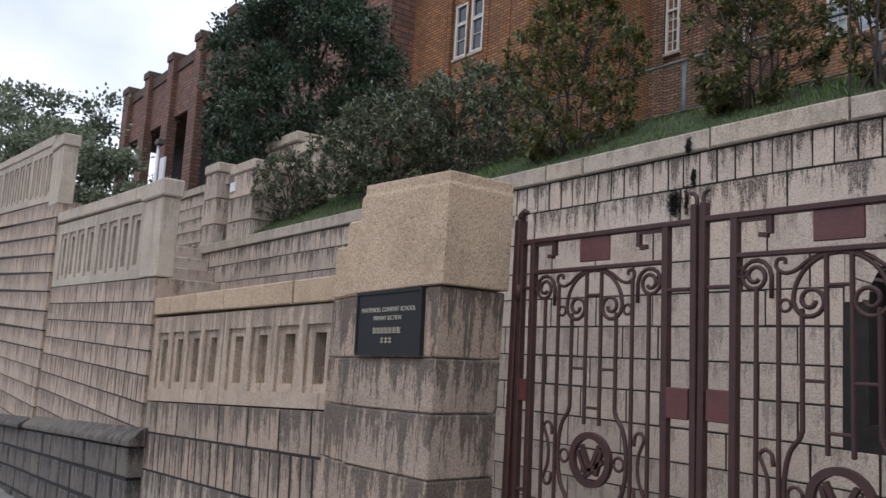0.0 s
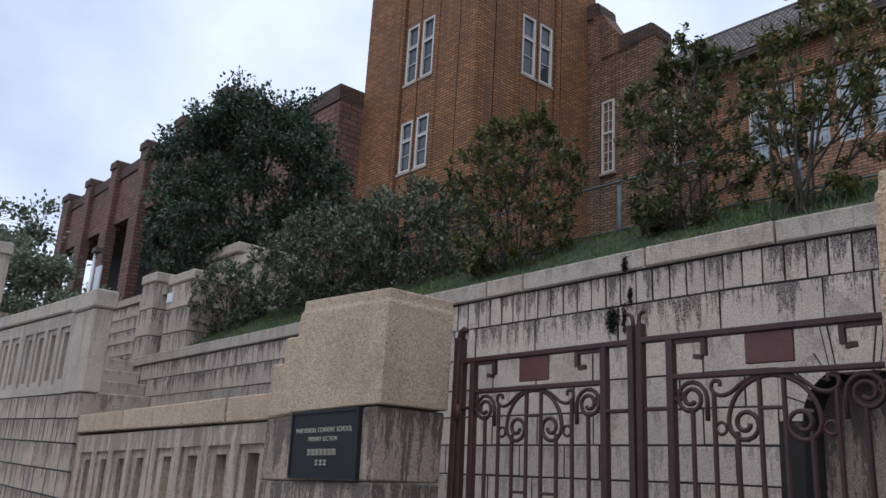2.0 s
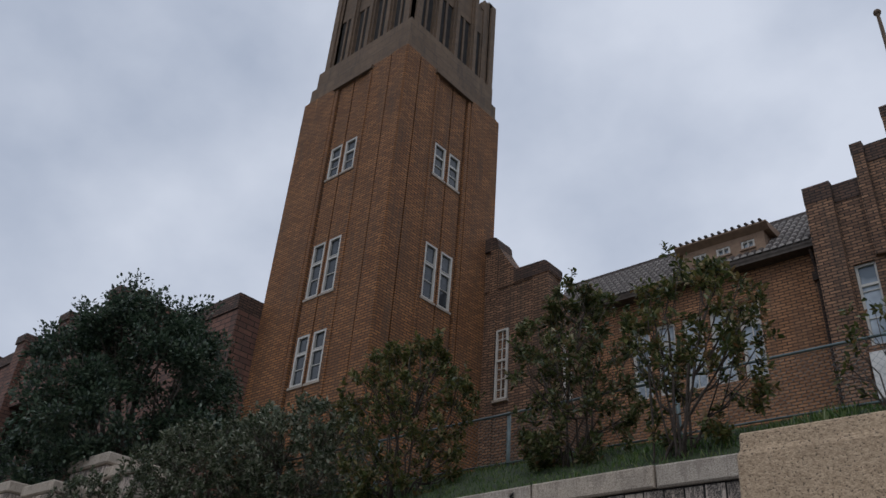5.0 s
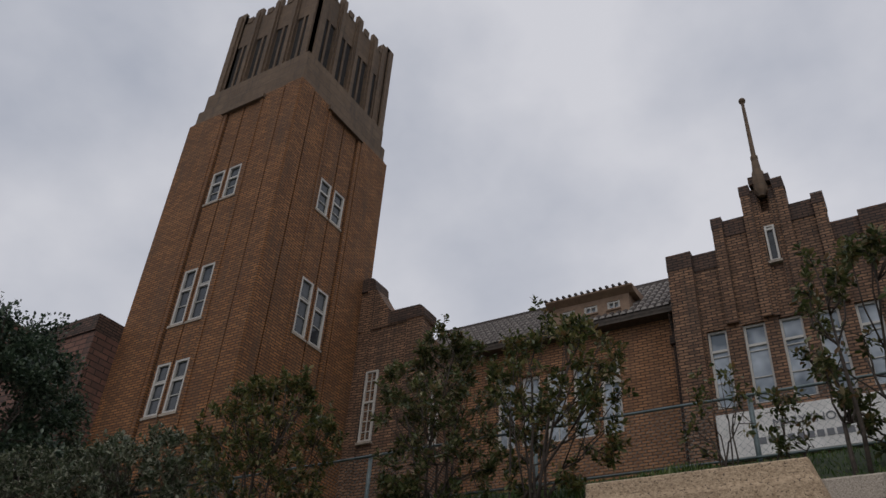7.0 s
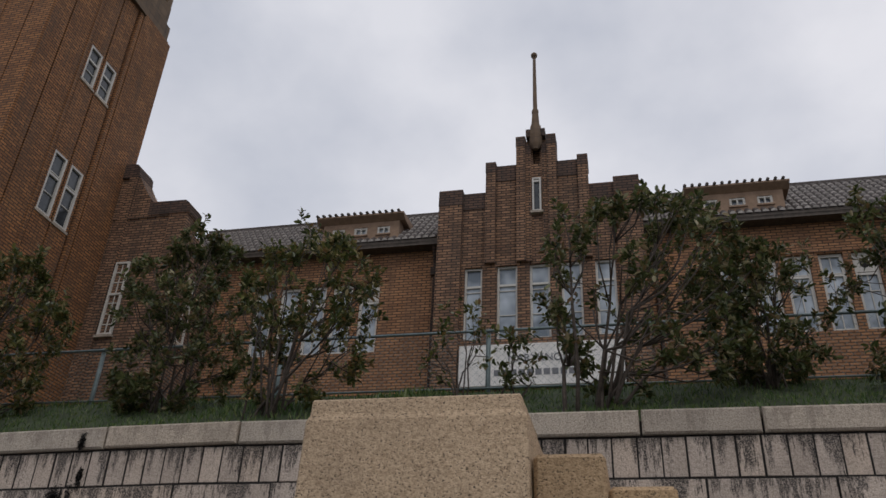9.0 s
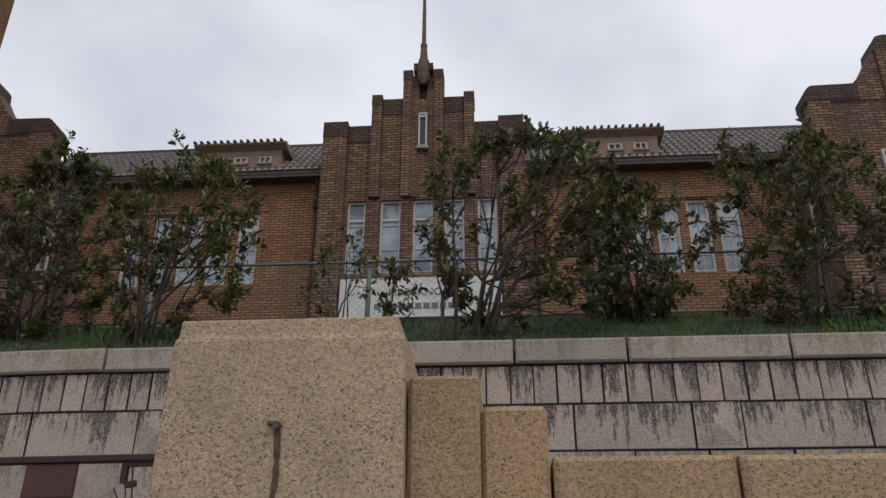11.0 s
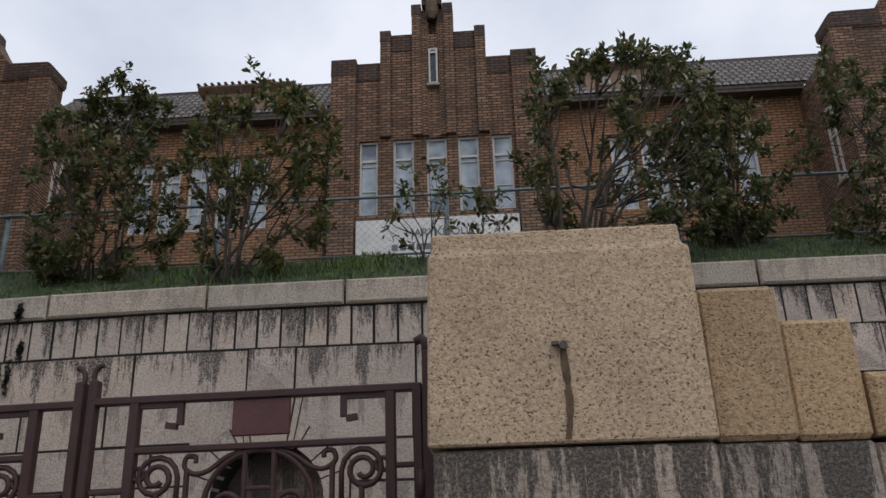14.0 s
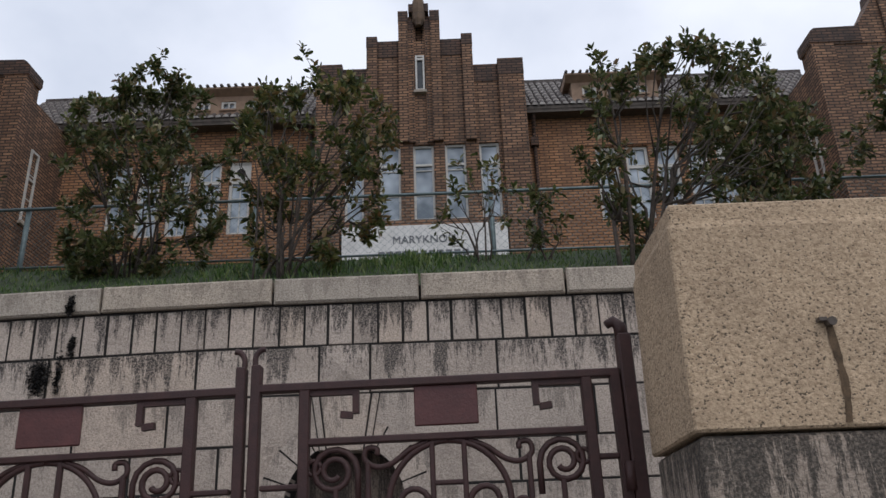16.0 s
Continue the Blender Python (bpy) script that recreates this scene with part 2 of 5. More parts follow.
LEAF = leaf_material("shrub_leaf", [(0.0, (0.032, 0.046, 0.014)), (0.42, (0.09, 0.112, 0.036)), (0.74, (0.19, 0.195, 0.075)), (0.88, (0.22, 0.125, 0.06)), (1.0, (0.44, 0.40, 0.23))])
LEAF_BRONZE = leaf_material("olive_shrub_leaf", [(0.0, (0.032, 0.045, 0.013)), (0.42, (0.092, 0.115, 0.034)), (0.74, (0.21, 0.20, 0.062)), (0.87, (0.23, 0.12, 0.05)), (1.0, (0.44, 0.39, 0.19))])
LEAF_GREY = leaf_material("grey_green_leaf", [(0.0, (0.03, 0.044, 0.022)), (0.42, (0.09, 0.115, 0.06)), (0.76, (0.21, 0.225, 0.14)), (1.0, (0.46, 0.44, 0.34))])
LEAF_DARK = leaf_material("dark_conifer_leaf", [(0.0, (0.016, 0.03, 0.02)), (0.5, (0.05, 0.082, 0.048)), (1.0, (0.15, 0.19, 0.12))])
LEAF_FAR = leaf_material("pale_tree_leaf", [(0.0, (0.10, 0.13, 0.08)), (0.6, (0.22, 0.25, 0.16)), (1.0, (0.32, 0.35, 0.24))])
GRASS = leaf_material("grass_blade", [(0.0, (0.036, 0.075, 0.018)), (0.55, (0.105, 0.185, 0.042)), (1.0, (0.24, 0.27, 0.095))])
GRASS_SOIL = plain_material("grass_ground", (0.036, 0.05, 0.018), 0.95, vary=0.55, scale=7)

GLASS = bpy.data.materials.new("window_glass")
GLASS.use_nodes = True
gb = GLASS.node_tree.nodes["Principled BSDF"]
gb.inputs["Base Color"].default_value = (0.30, 0.36, 0.42, 1)
gb.inputs["Roughness"].default_value = 0.08
gb.inputs["Specular IOR Level"].default_value = 0.8
gn = GLASS.node_tree
GLASS_DARK = plain_material("dark_window_glass", (0.045, 0.05, 0.055), 0.08, vary=0.6, scale=2.5, bump=0)
# pale blotches in the pane colour paint in curtains and reflected sky
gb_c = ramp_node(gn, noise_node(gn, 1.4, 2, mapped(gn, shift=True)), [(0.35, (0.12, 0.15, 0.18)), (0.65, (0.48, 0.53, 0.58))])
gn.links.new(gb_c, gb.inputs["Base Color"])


# ---- mesh helpers ----
def box(bm, x0, x1, y0, y1, z0, z1):
    v = [bm.verts.new(p) for p in ((x0, y0, z0), (x1, y0, z0), (x1, y1, z0), (x0, y1, z0), (x0, y0, z1), (x1, y0, z1), (x1, y1, z1), (x0, y1, z1))]
    for f in ((0, 3, 2, 1), (4, 5, 6, 7), (0, 1, 5, 4), (1, 2, 6, 5), (2, 3, 7, 6), (3, 0, 4, 7)):
        bm.faces.new([v[i] for i in f])
    return v


def prism(bm, pts, axis, a0, a1):
    """A prism over the polygon pts. axis 'y': pts are (x, z), 'x': (y, z), 'z': (x, y)."""
    put = {"y": lambda p, a: (p[0], a, p[1]), "x": lambda p, a: (a, p[0], p[1]), "z": lambda p, a: (p[0], p[1], a)}[axis]
    lo, hi = [bm.verts.new(put(p, a0)) for p in pts], [bm.verts.new(put(p, a1)) for p in pts]
    n = len(pts)
    bm.faces.new(lo), bm.faces.new(hi[::-1])
    for i in range(n):
        bm.faces.new((lo[i], hi[i], hi[(i + 1) % n], lo[(i + 1) % n]))


def tube(bm, pts, radii, sides=6):
    rings = []
    for i, p in enumerate(pts):
        p = Vector(p)
        a, c = Vector(pts[max(i - 1, 0)]), Vector(pts[min(i + 1, len(pts) - 1)])
        d = (c - a).normalized()
        u = d.orthogonal().normalized() if i == 0 else (u - d * u.dot(d)).normalized()
        w = d.cross(u)
        r = radii[i] if isinstance(radii, (list, tuple)) else radii
        rings.append([bm.verts.new(p + (u * math.cos(k * math.tau / sides) + w * math.sin(k * math.tau / sides)) * r) for k in range(sides)])
    for r0, r1 in zip(rings, rings[1:]):
        for k in range(sides):
            bm.faces.new((r0[k], r0[(k + 1) % sides], r1[(k + 1) % sides], r1[k]))
    bm.faces.new(rings[0][::-1]), bm.faces.new(rings[-1])


def bar(bm, p, q, w, d):
    """A flat bar in the gate's plane from p to q, both (x, z), w wide and d deep about y = 0."""
    p, q = Vector(p), Vector(q)
    n = Vector((-(q - p).y, (q - p).x)).normalized() * (w / 2)
    prism(bm, [tuple(p - n), tuple(q - n), tuple(q + n), tuple(p + n)], "y", -d / 2, d / 2)


def part(name, bm, material, parent=None, label="", bevel=0.0, uv=False, smooth=False, weld=False):
    """Links a bmesh as one mesh object, under a thing or a part if one is given."""
    if weld:
        bmesh.ops.remove_doubles(bm, verts=bm.verts[:], dist=0.001)
    if bevel:
        bmesh.ops.bevel(bm, geom=bm.edges[:], offset=bevel, segments=1, affect="EDGES", clamp_overlap=True)
    bmesh.ops.recalc_face_normals(bm, faces=bm.faces[:])
    if uv:
        lay = bm.loops.layers.uv.new("UVMap")
        for f in bm.faces:
            n = f.normal
            for lp in f.loops:
                c = lp.vert.co
                lp[lay].uv = (c.x, c.y) if abs(n.z) > 0.75 else ((c.y, c.z) if abs(n.x) > abs(n.y) else (c.x, c.z))
    me = bpy.data.meshes.new(name)
    bm.to_mesh(me)
    bm.free()
    if smooth:
        me.polygons.foreach_set("use_smooth", [True] * len(me.polygons))
    me.materials.append(material)
    ob = new(name, me)
    if parent is not None:
        ob.parent = parent
    if label:
        ob["label"] = label
    return ob


def thing(name, label, category, group="", kind="", at=(0, 0, 0)):
    ob = new(name)
    ob.location = at
    return tagged(ob, label, category, group, kind)


STONES = {}


def stone(parent, w, h, d, m, material, name="stone_block", ch=0.006):
    """A dressed block facing -y with chamfered arrises; the meshes of alike blocks are shared."""
    key = (round(w, 2), round(h, 2), round(d, 2), ch, material.name)
    if key not in STONES:
        a, b, c, e = w / 2, h / 2, ch, 0.003
        vs = [(-a, 0, -b), (a, 0, -b), (a, 0, b), (-a, 0, b)]
        vs += [(x, -d + c, z) for x, _, z in vs[:4]]
        vs += [(x * (1 - c / a), -d, z * (1 - c / b)) for x, _, z in vs[:4]]
        fs = [(8, 9, 10, 11)]
        for i in range(4):
            j = (i + 1) % 4
            fs += [(i, j, 4 + j, 4 + i), (4 + i, 4 + j, 8 + j, 8 + i)]
        me = bpy.data.meshes.new(name)
        me.from_pydata(vs, [], fs)
        me.materials.append(material)
        STONES[key] = me
    ob = new(name, STONES[key])
    ob.parent = parent
    ob.matrix_basis = m
    return ob


def course(parent, x0, x1, z0, z1, yf, d, widths, material, gap=0.010, skip=(), rng=None, ch=0.005, name="stone_block", tilt=None, proud=(-0.004, 0.006), upright=None):
    """One course of blocks along x with its face at yf; widths is cycled with a little play. skip: (a, b) stretches left open."""
    rng = rng or random.Random(int(z0 * 1000))
    x, i = x0, 0
    while x < x1 - 0.02:
        w = widths[i % len(widths)] * rng.uniform(0.96, 1.04)
        w = min(w, x1 - x)
        for a, b in skip:
            if x < a < x + w:
                w = a - x
            elif x < a and a - x - w < 0.11:
                w = a - x
        if w > 0.02 and not any(a - 0.005 <= x < b - 0.005 for a, b in skip):
            out = rng.uniform(*proud)
            cx, cz = x + w / 2, (z0 + z1) / 2 + (tilt(x + w / 2, (z0 + z1) / 2) if tilt else 0)
            stone(parent, max(w - (upright or gap), 0.02), z1 - z0 - gap, d + out, pose(cx, yf + d, cz, 0, rng.uniform(-0.12, 0.12) - (math.degrees(math.atan(tilt(cx + 0.5, (z0 + z1) / 2) - tilt(cx - 0.5, (z0 + z1) / 2))) if tilt else 0)), material, name, ch)
        jump = [b for a, b in skip if a - 0.005 <= x < b - 0.005]
        x = jump[0] if jump else x + w
        i += 1

# ---- ground ----
def street_z(x):
    return 0.065 * (min(max(x, -40), 1.9) - 1.9)


def sink(x, z=0):
    """The retaining wall dips gently towards the steps."""
    return 0.021 * min(0.0, max(x, -14.0) + 0.6)


def bank_z(x, y):
    """The hillside: a grass bank above the retaining wall, then the terrace of the school."""
    k = min(max((y - 2.05) / 1.35, 0), 1)
    z = 3.07 + 0.72 * k ** 0.9
    if y > 3.4:
        z = 3.79 + 0.16 * min(y - 3.4, 0.5)
    return z + sink(x) * max(0.0, 1 - (y - 2.05) / 1.3) + 0.03 * noise.noise(Vector((x * 0.6, y * 0.6, 0))) * min(1, max(0, (y - 2.2) * 2))


bm = bmesh.new()
xs = [-1500, -300, -60, -30, -14, -6, 0, 1.9, 8, 20, 60, 300, 1500]
ys = [-1500, -300, -60, -12, -3.2, 0.0, 0.6]
grid = [[bm.verts.new((x, y, street_z(x))) for y in ys] for x in xs]
for i in range(len(xs) - 1):
    for j in range(len(ys) - 1):
        bm.faces.new((grid[i][j], grid[i + 1][j], grid[i + 1][j + 1], grid[i][j + 1]))
tagged(part("ground", bm, PAVE), "grey concrete pavement sloping along the street wall", "ground", kind="structure")

bm = bmesh.new()
xs = [-1500, -300, -80] + [-46 + 0.8 * i for i in range(80)] + [18 + 3 * i for i in range(10)] + [80, 300, 1500]
ys = [2.05 + 0.15 * i for i in range(16)] + [5, 7, 10, 12, 14, 17, 24, 40, 80, 300, 1500]
grid = [[bm.verts.new((x, y, bank_z(x, y))) for y in ys] for x in xs]
for i in range(len(xs) - 1):
    for j in range(len(ys) - 1):
        bm.faces.new((grid[i][j], grid[i + 1][j], grid[i + 1][j + 1], grid[i][j + 1]))
tagged(part("grass_bank", bm, GRASS_SOIL, smooth=True), "rough green grass bank rising behind the retaining wall", "grass bank", kind="structure")

# ---- retaining wall behind the gate ----
RW_Y = 1.95
PYR = [0.048 + 3.113 * k for k in range(-3, 4)]
ret = thing("retaining_wall", "weathered grey granite retaining wall streaked black by rain", "retaining wall", kind="structure")
NICHE_X, NICHE_R, NICHE_TOP = 0.055, 0.30, 2.24
bm = bmesh.new()
yb = RW_Y - 0.001
arc = [(NICHE_X + NICHE_R * math.cos(a), NICHE_TOP - NICHE_R + NICHE_R * math.sin(a)) for a in [math.pi * k / 14 for k in range(15)]]
prism(bm, [(-14, -1.2), (NICHE_X - NICHE_R, -1.2), (NICHE_X - NICHE_R, 3.05), (-0.6, 3.05), (-14, 2.76)], "y", yb, yb + 0.3)
prism(bm, [(NICHE_X + NICHE_R, -1.2), (16, -1.2), (16, 3.06), (NICHE_X + NICHE_R, 3.06)], "y", yb, yb + 0.3)
prism(bm, arc + [(NICHE_X - NICHE_R, 3.06), (NICHE_X + NICHE_R, 3.06)], "y", yb, yb + 0.3)
box(bm, NICHE_X - NICHE_R, NICHE_X + NICHE_R, yb, yb + 0.3, -1.2, 1.28)
prism(bm, [(-14, -1.2), (16, -1.2), (16, 3.05), (-0.6, 3.05), (-14, 2.76)], "y", yb + 0.3, yb + 0.4)
part("wall_core", bm, JOINT, ret)
bm = bmesh.new()
box(bm, NICHE_X - NICHE_R + 0.002, NICHE_X + NICHE_R - 0.002, yb + 0.24, yb + 0.298, 1.28, NICHE_TOP)
part("niche_back", bm, GRANITE_STAIN, ret, "dark stained niche back")


def under_arch(z0, z1):
    """The stretch that the niche with its ring of voussoirs takes out of a course."""
    r = NICHE_R + 0.135
    zc = NICHE_TOP - NICHE_R
    if z0 >= zc + r - 0.02:
        return ()
    h = max(0, max(z0, zc) - zc)
    half = math.sqrt(max(r * r - h * h, 0)) if z0 >= zc else (r if z1 > 1.28 else 0)
    return ((NICHE_X - half, NICHE_X + half),) if half > 0 else ()


RX0, RX1 = -10.9, 10.5
BEDDED = dict(gap=0.011, upright=0.012, ch=0.003, proud=(0.002, 0.007))
def laid(parent, joints, z0, z1, yf, d, material, name="stone_block", gap=0.011, upright=0.012, ch=0.003, seed=3):
    """One course of blocks between the given upright joints."""
    rng = random.Random(seed)
    for a, b in zip(joints, joints[1:]):
        stone(parent, b - a - upright, z1 - z0 - gap, d + rng.uniform(0.001, 0.007), pose((a + b) / 2, yf + d, (z0 + z1) / 2 + sink((a + b) / 2), 0, rng.uniform(-0.15, 0.15) - math.degrees(math.atan(sink(b) - sink(a)) / (b - a))), material, name, ch)


COPE = [-10.9, -9.95, -8.9, -8.05, -7.1, -6.2, -5.2, -4.3, -3.72, -2.81, -2.40, -1.26, -0.34, 0.447, 1.227, 2.073, 2.711, 3.612, 4.5, 5.4, 6.35, 7.2, 8.1, 9.2, 10.5]
laid(ret, COPE, 2.972, 3.124, RW_Y - 0.03, 0.42, GRANITE_CAP, "coping_stone", upright=0.014, ch=0.012)
rng = random.Random(21)
laid(ret, [-1.736 + 0.1303 * k + rng.uniform(-0.005, 0.005) for k in range(-70, 95)], 2.744, 2.972, RW_Y, 0.09, GRANITE)
for p in [PYR[0] - 3.113] + PYR:
    e = [p + 0.131, p + 0.79, p + 1.565, p + 2.34, p + 3.113 - 0.131]
    e = [v for v in e if v > -11.5]
    laid(ret, e, 2.487, 2.744, RW_Y, 0.09, GRANITE, seed=int(p * 10))
for p in PYR:
    bm = bmesh.new()
    box(bm, p - 0.126, p + 0.126, RW_Y - 0.012, RW_Y + 0.09, 2.491, 2.740)
    base = [bm.verts.new((p + sx * 0.11, RW_Y - 0.0125, 2.505 + sz * 0.0)) for sx, sz in ((-1, 0), (1, 0))]
    top = [bm.verts.new((p - 0.11, RW_Y - 0.0125, 2.725)), bm.verts.new((p + 0.11, RW_Y - 0.0125, 2.725))]
    tip = bm.verts.new((p, RW_Y - 0.034, 2.606))
    bm.faces.new((base[0], base[1], tip)), bm.faces.new((base[1], top[1], tip))
    bm.faces.new((top[1], top[0], tip)), bm.faces.new((top[0], base[0], tip))
    for v in bm.verts:
        v.co.z += sink(p)
    part("pyramid_block", bm, GRANITE, ret, "block with a raised pyramid")
zc = 2.487
hs = [0.247, 0.215, 0.22, 0.225, 0.22, 0.225, 0.22, 0.22, 0.22, 0.22]
for n, h in enumerate(hs):
    sk = list(under_arch(zc - h, zc))
    course(ret, RX0 if n < 6 else -7, RX1 if n < 2 else 4.6, zc - h, zc, RW_Y, 0.09,
           [[0.46, 0.52, 0.38], [0.3, 0.55, 0.44]][n % 2], GRANITE_CLEAN, skip=sk, tilt=sink, **BEDDED)
    r = NICHE_R + 0.131
    czz = NICHE_TOP - NICHE_R
    for a_, b_ in sk:
        if zc - h < czz + r and zc > czz:
            lo_z, hi_z = max(zc - h, czz), zc
            half = (b_ - a_) / 2
            ring_x = [max(0.084, math.sqrt(max(r * r - (z_ - czz) ** 2, 0))) + 0.006 for z_ in [lo_z + (hi_z - lo_z) * k / 6 for k in range(7)]]
            for s in (-1, 1):
                bm = bmesh.new()
                for k in range(6):
                    zl, zh = lo_z + (hi_z - 0.006 - lo_z) * k / 6, lo_z + (hi_z - 0.006 - lo_z) * (k + 1) / 6
                    xl, xh = min(ring_x[k], half - 0.005), min(ring_x[k + 1], half - 0.005)
                    prism(bm, [(NICHE_X + s * xl, zl), (NICHE_X + s * (half - 0.004), zl), (NICHE_X + s * (half - 0.004), zh), (NICHE_X + s * xh, zh)], "y", RW_Y - 0.004, RW_Y + 0.09)
                part("spandrel_stone", bm, GRANITE_CLEAN, ret, weld=True)
    zc -= h
# bedding of the spandrels, then voussoirs and keystone of the niche
bm = bmesh.new()
rb, zb = NICHE_R + 0.129, NICHE_TOP - NICHE_R
prism(bm, [(NICHE_X + rb * math.cos(math.pi * k / 18), zb + rb * math.sin(math.pi * k / 18)) for k in range(19)] + [(NICHE_X - rb, 2.482), (NICHE_X + rb, 2.482)], "y", RW_Y - 0.0022, RW_Y + 0.03)
part("spandrel_bed", bm, GRANITE_CLEAN, ret)
for k in range(9):
    if k == 4:
        continue
    a0, a1 = math.pi * k / 9 + 0.012, math.pi * (k + 1) / 9 - 0.012
    cz = NICHE_TOP - NICHE_R
    bm = bmesh.new()
    pts = [(NICHE_X + r * math.cos(a), cz + r * math.sin(a)) for r, a in
           ((NICHE_R, a0), (NICHE_R + 0.128, a0), (NICHE_R + 0.131, (a0 + a1) / 2), (NICHE_R + 0.128, a1), (NICHE_R, a1), (NICHE_R, (a0 + a1) / 2))]
    prism(bm, pts, "y", RW_Y - 0.0055, RW_Y + 0.12)
    part("voussoir", bm, GRANITE_CLEAN, ret)
bm = bmesh.new()
prism(bm, [(NICHE_X - 0.088, NICHE_TOP - 0.04), (NICHE_X + 0.088, NICHE_TOP - 0.04), (NICHE_X + 0.128, 2.482), (NICHE_X - 0.128, 2.482)], "y", RW_Y - 0.014, RW_Y + 0.1)
part("keystone", bm, GRANITE_CLEAN, ret, bevel=0.004)
for s in (-1, 1):
    bm = bmesh.new()
    prism(bm, [(NICHE_X + s * 0.097, NICHE_TOP - 0.035), (NICHE_X + s * 0.125, NICHE_TOP - 0.035), (NICHE_X + s * 0.172, 2.482), (NICHE_X + s * 0.138, 2.482)], "y", RW_Y - 0.011, RW_Y + 0.05)
    part("key_flank", bm, GRANITE_CLEAN, ret, bevel=0.003)
bm = bmesh.new()
prism(bm, [(NICHE_X - 0.131, NICHE_TOP - 0.03), (NICHE_X + 0.131, NICHE_TOP - 0.03), (NICHE_X + 0.178, 2.483), (NICHE_X - 0.178, 2.483)], "y", RW_Y - 0.008, RW_Y + 0.05)
part("key_bed", bm, JOINT, ret)

# ---- street wall ----
FY = -0.30


def tilt(x, z):
    return (0.026 + 0.049 * min(1.0, max(0.0, (1.95 - z) / 0.75))) * (x + 2.0)


def tilt_2(x, z):
    """The second bay's coping rises away from the gate."""
    return -0.032 * min(1.2, max(0.0, (z - 2.0) / 0.9)) ** 2 * (x + 5.0)


def tilt_3(x, z):
    return -0.058 * (x + 9.0) * min(1.2, max(0.0, (z - 1.2) / 2.0))


def pillar(name, x_in, side, ends, zb, zt, tops, heights, lean=None):
    """A gate pillar: a stepped cap of warm granite over dark streaked courses. side -1: it stands west of the gate, +1: east.
    ends: how far the cap and its two shoulders reach; tops: heights of the shoulders."""
    p = thing(name, "massive gate pillar with warm granite cap over rain-streaked courses", "gate pillar", "gate pillars", kind="structure")
    wc, w1, w2 = ends

    def xr(a, b):
        lo, hi = x_in + side * a, x_in + side * b
        return (min(lo, hi), max(lo, hi))

    def put(pname, bm, material, bevel):
        if lean:
            for v in bm.verts:
                v.co = lean(v.co)
        part(pname, bm, material, p, bevel=bevel)
    bm = bmesh.new()
    rings = []
    for z, i, o, f in ((zb + 0.007, 0.0, wc, -0.435), (zt - 0.06, 0.008, wc - 0.006, -0.431), (zt - 0.05, 0.016, wc - 0.022, -0.424), (zt, 0.018, wc - 0.024, -0.422)):
        a0, a1 = xr(i, o)
        rings.append([bm.verts.new(q) for q in ((a0, f, z), (a1, f, z), (a1, -0.04, z), (a0, -0.04, z))])
    for lo, hi in zip(rings, rings[1:]):
        for i in range(4):
            bm.faces.new((lo[i], lo[(i + 1) % 4], hi[(i + 1) % 4], hi[i]))
    bm.faces.new(rings[0][::-1]), bm.faces.new(rings[-1])
    put("cap_stone", bm, GRANITE_WARM, 0.009)
    for a, b, top, yf in ((wc + 0.002, w1, tops[0], -0.39), (w1 + 0.002, w2, tops[1], -0.36)):
        bm = bmesh.new()
        e0, e1 = xr(a, b)
        box(bm, e0, e1, yf, -0.045, zb + 0.004, top)
        put("shoulder_stone", bm, GRANITE_OCHRE if side > 0 else GRANITE_WARM, 0.012)
    z = zb
    for h in heights:
        for a, b, yf in ((0.012 if side > 0 else 0.022, wc - 0.005, -0.425), (wc - 0.003, w1 - 0.003, -0.385), (w1 - 0.001, w2, -0.352)):
            bm = bmesh.new()
            e0, e1 = xr(a, b)
            box(bm, e0, e1, yf, -0.04, z - h + 0.004, z)
            put("stone_block", bm, GRANITE_WALL if side > 0 and z < 1.2 else (GRANITE_SOOT if side > 0 else GRANITE_STAIN), 0.008)
        z -= h
    return p


def west_lean(c):
    """The west pillar has settled: it leans a little and its courses dip away from the gate."""
    dip = 0.045 if c.z < 1.9 else 0.045 - 0.07 * min(1, (c.z - 1.9) / 0.45)
    return Vector((c.x + 0.03 * (max(c.z, 1.3) - 2.34), c.y, c.z + dip * (c.x + 0.95)))


A_IN, B_IN = -0.955, 1.095
pillar("pillar_1", -0.94, -1, (0.765, 0.955, 1.12), 1.83, 2.352, (2.20, 2.09), (0.32, 0.246, 0.287, 0.29, 0.3, 0.35, 0.4), west_lean)
pillar("pillar_2", B_IN, 1, (0.65, 0.842, 1.018), 1.868, 2.396, (2.237, 2.157), (0.33, 0.29, 0.28, 0.29, 0.3, 0.35, 0.4, 0.4))

wall = thing("street_wall", "granite street wall of slotted balustrade panels and coursed blocks", "wall", kind="structure")


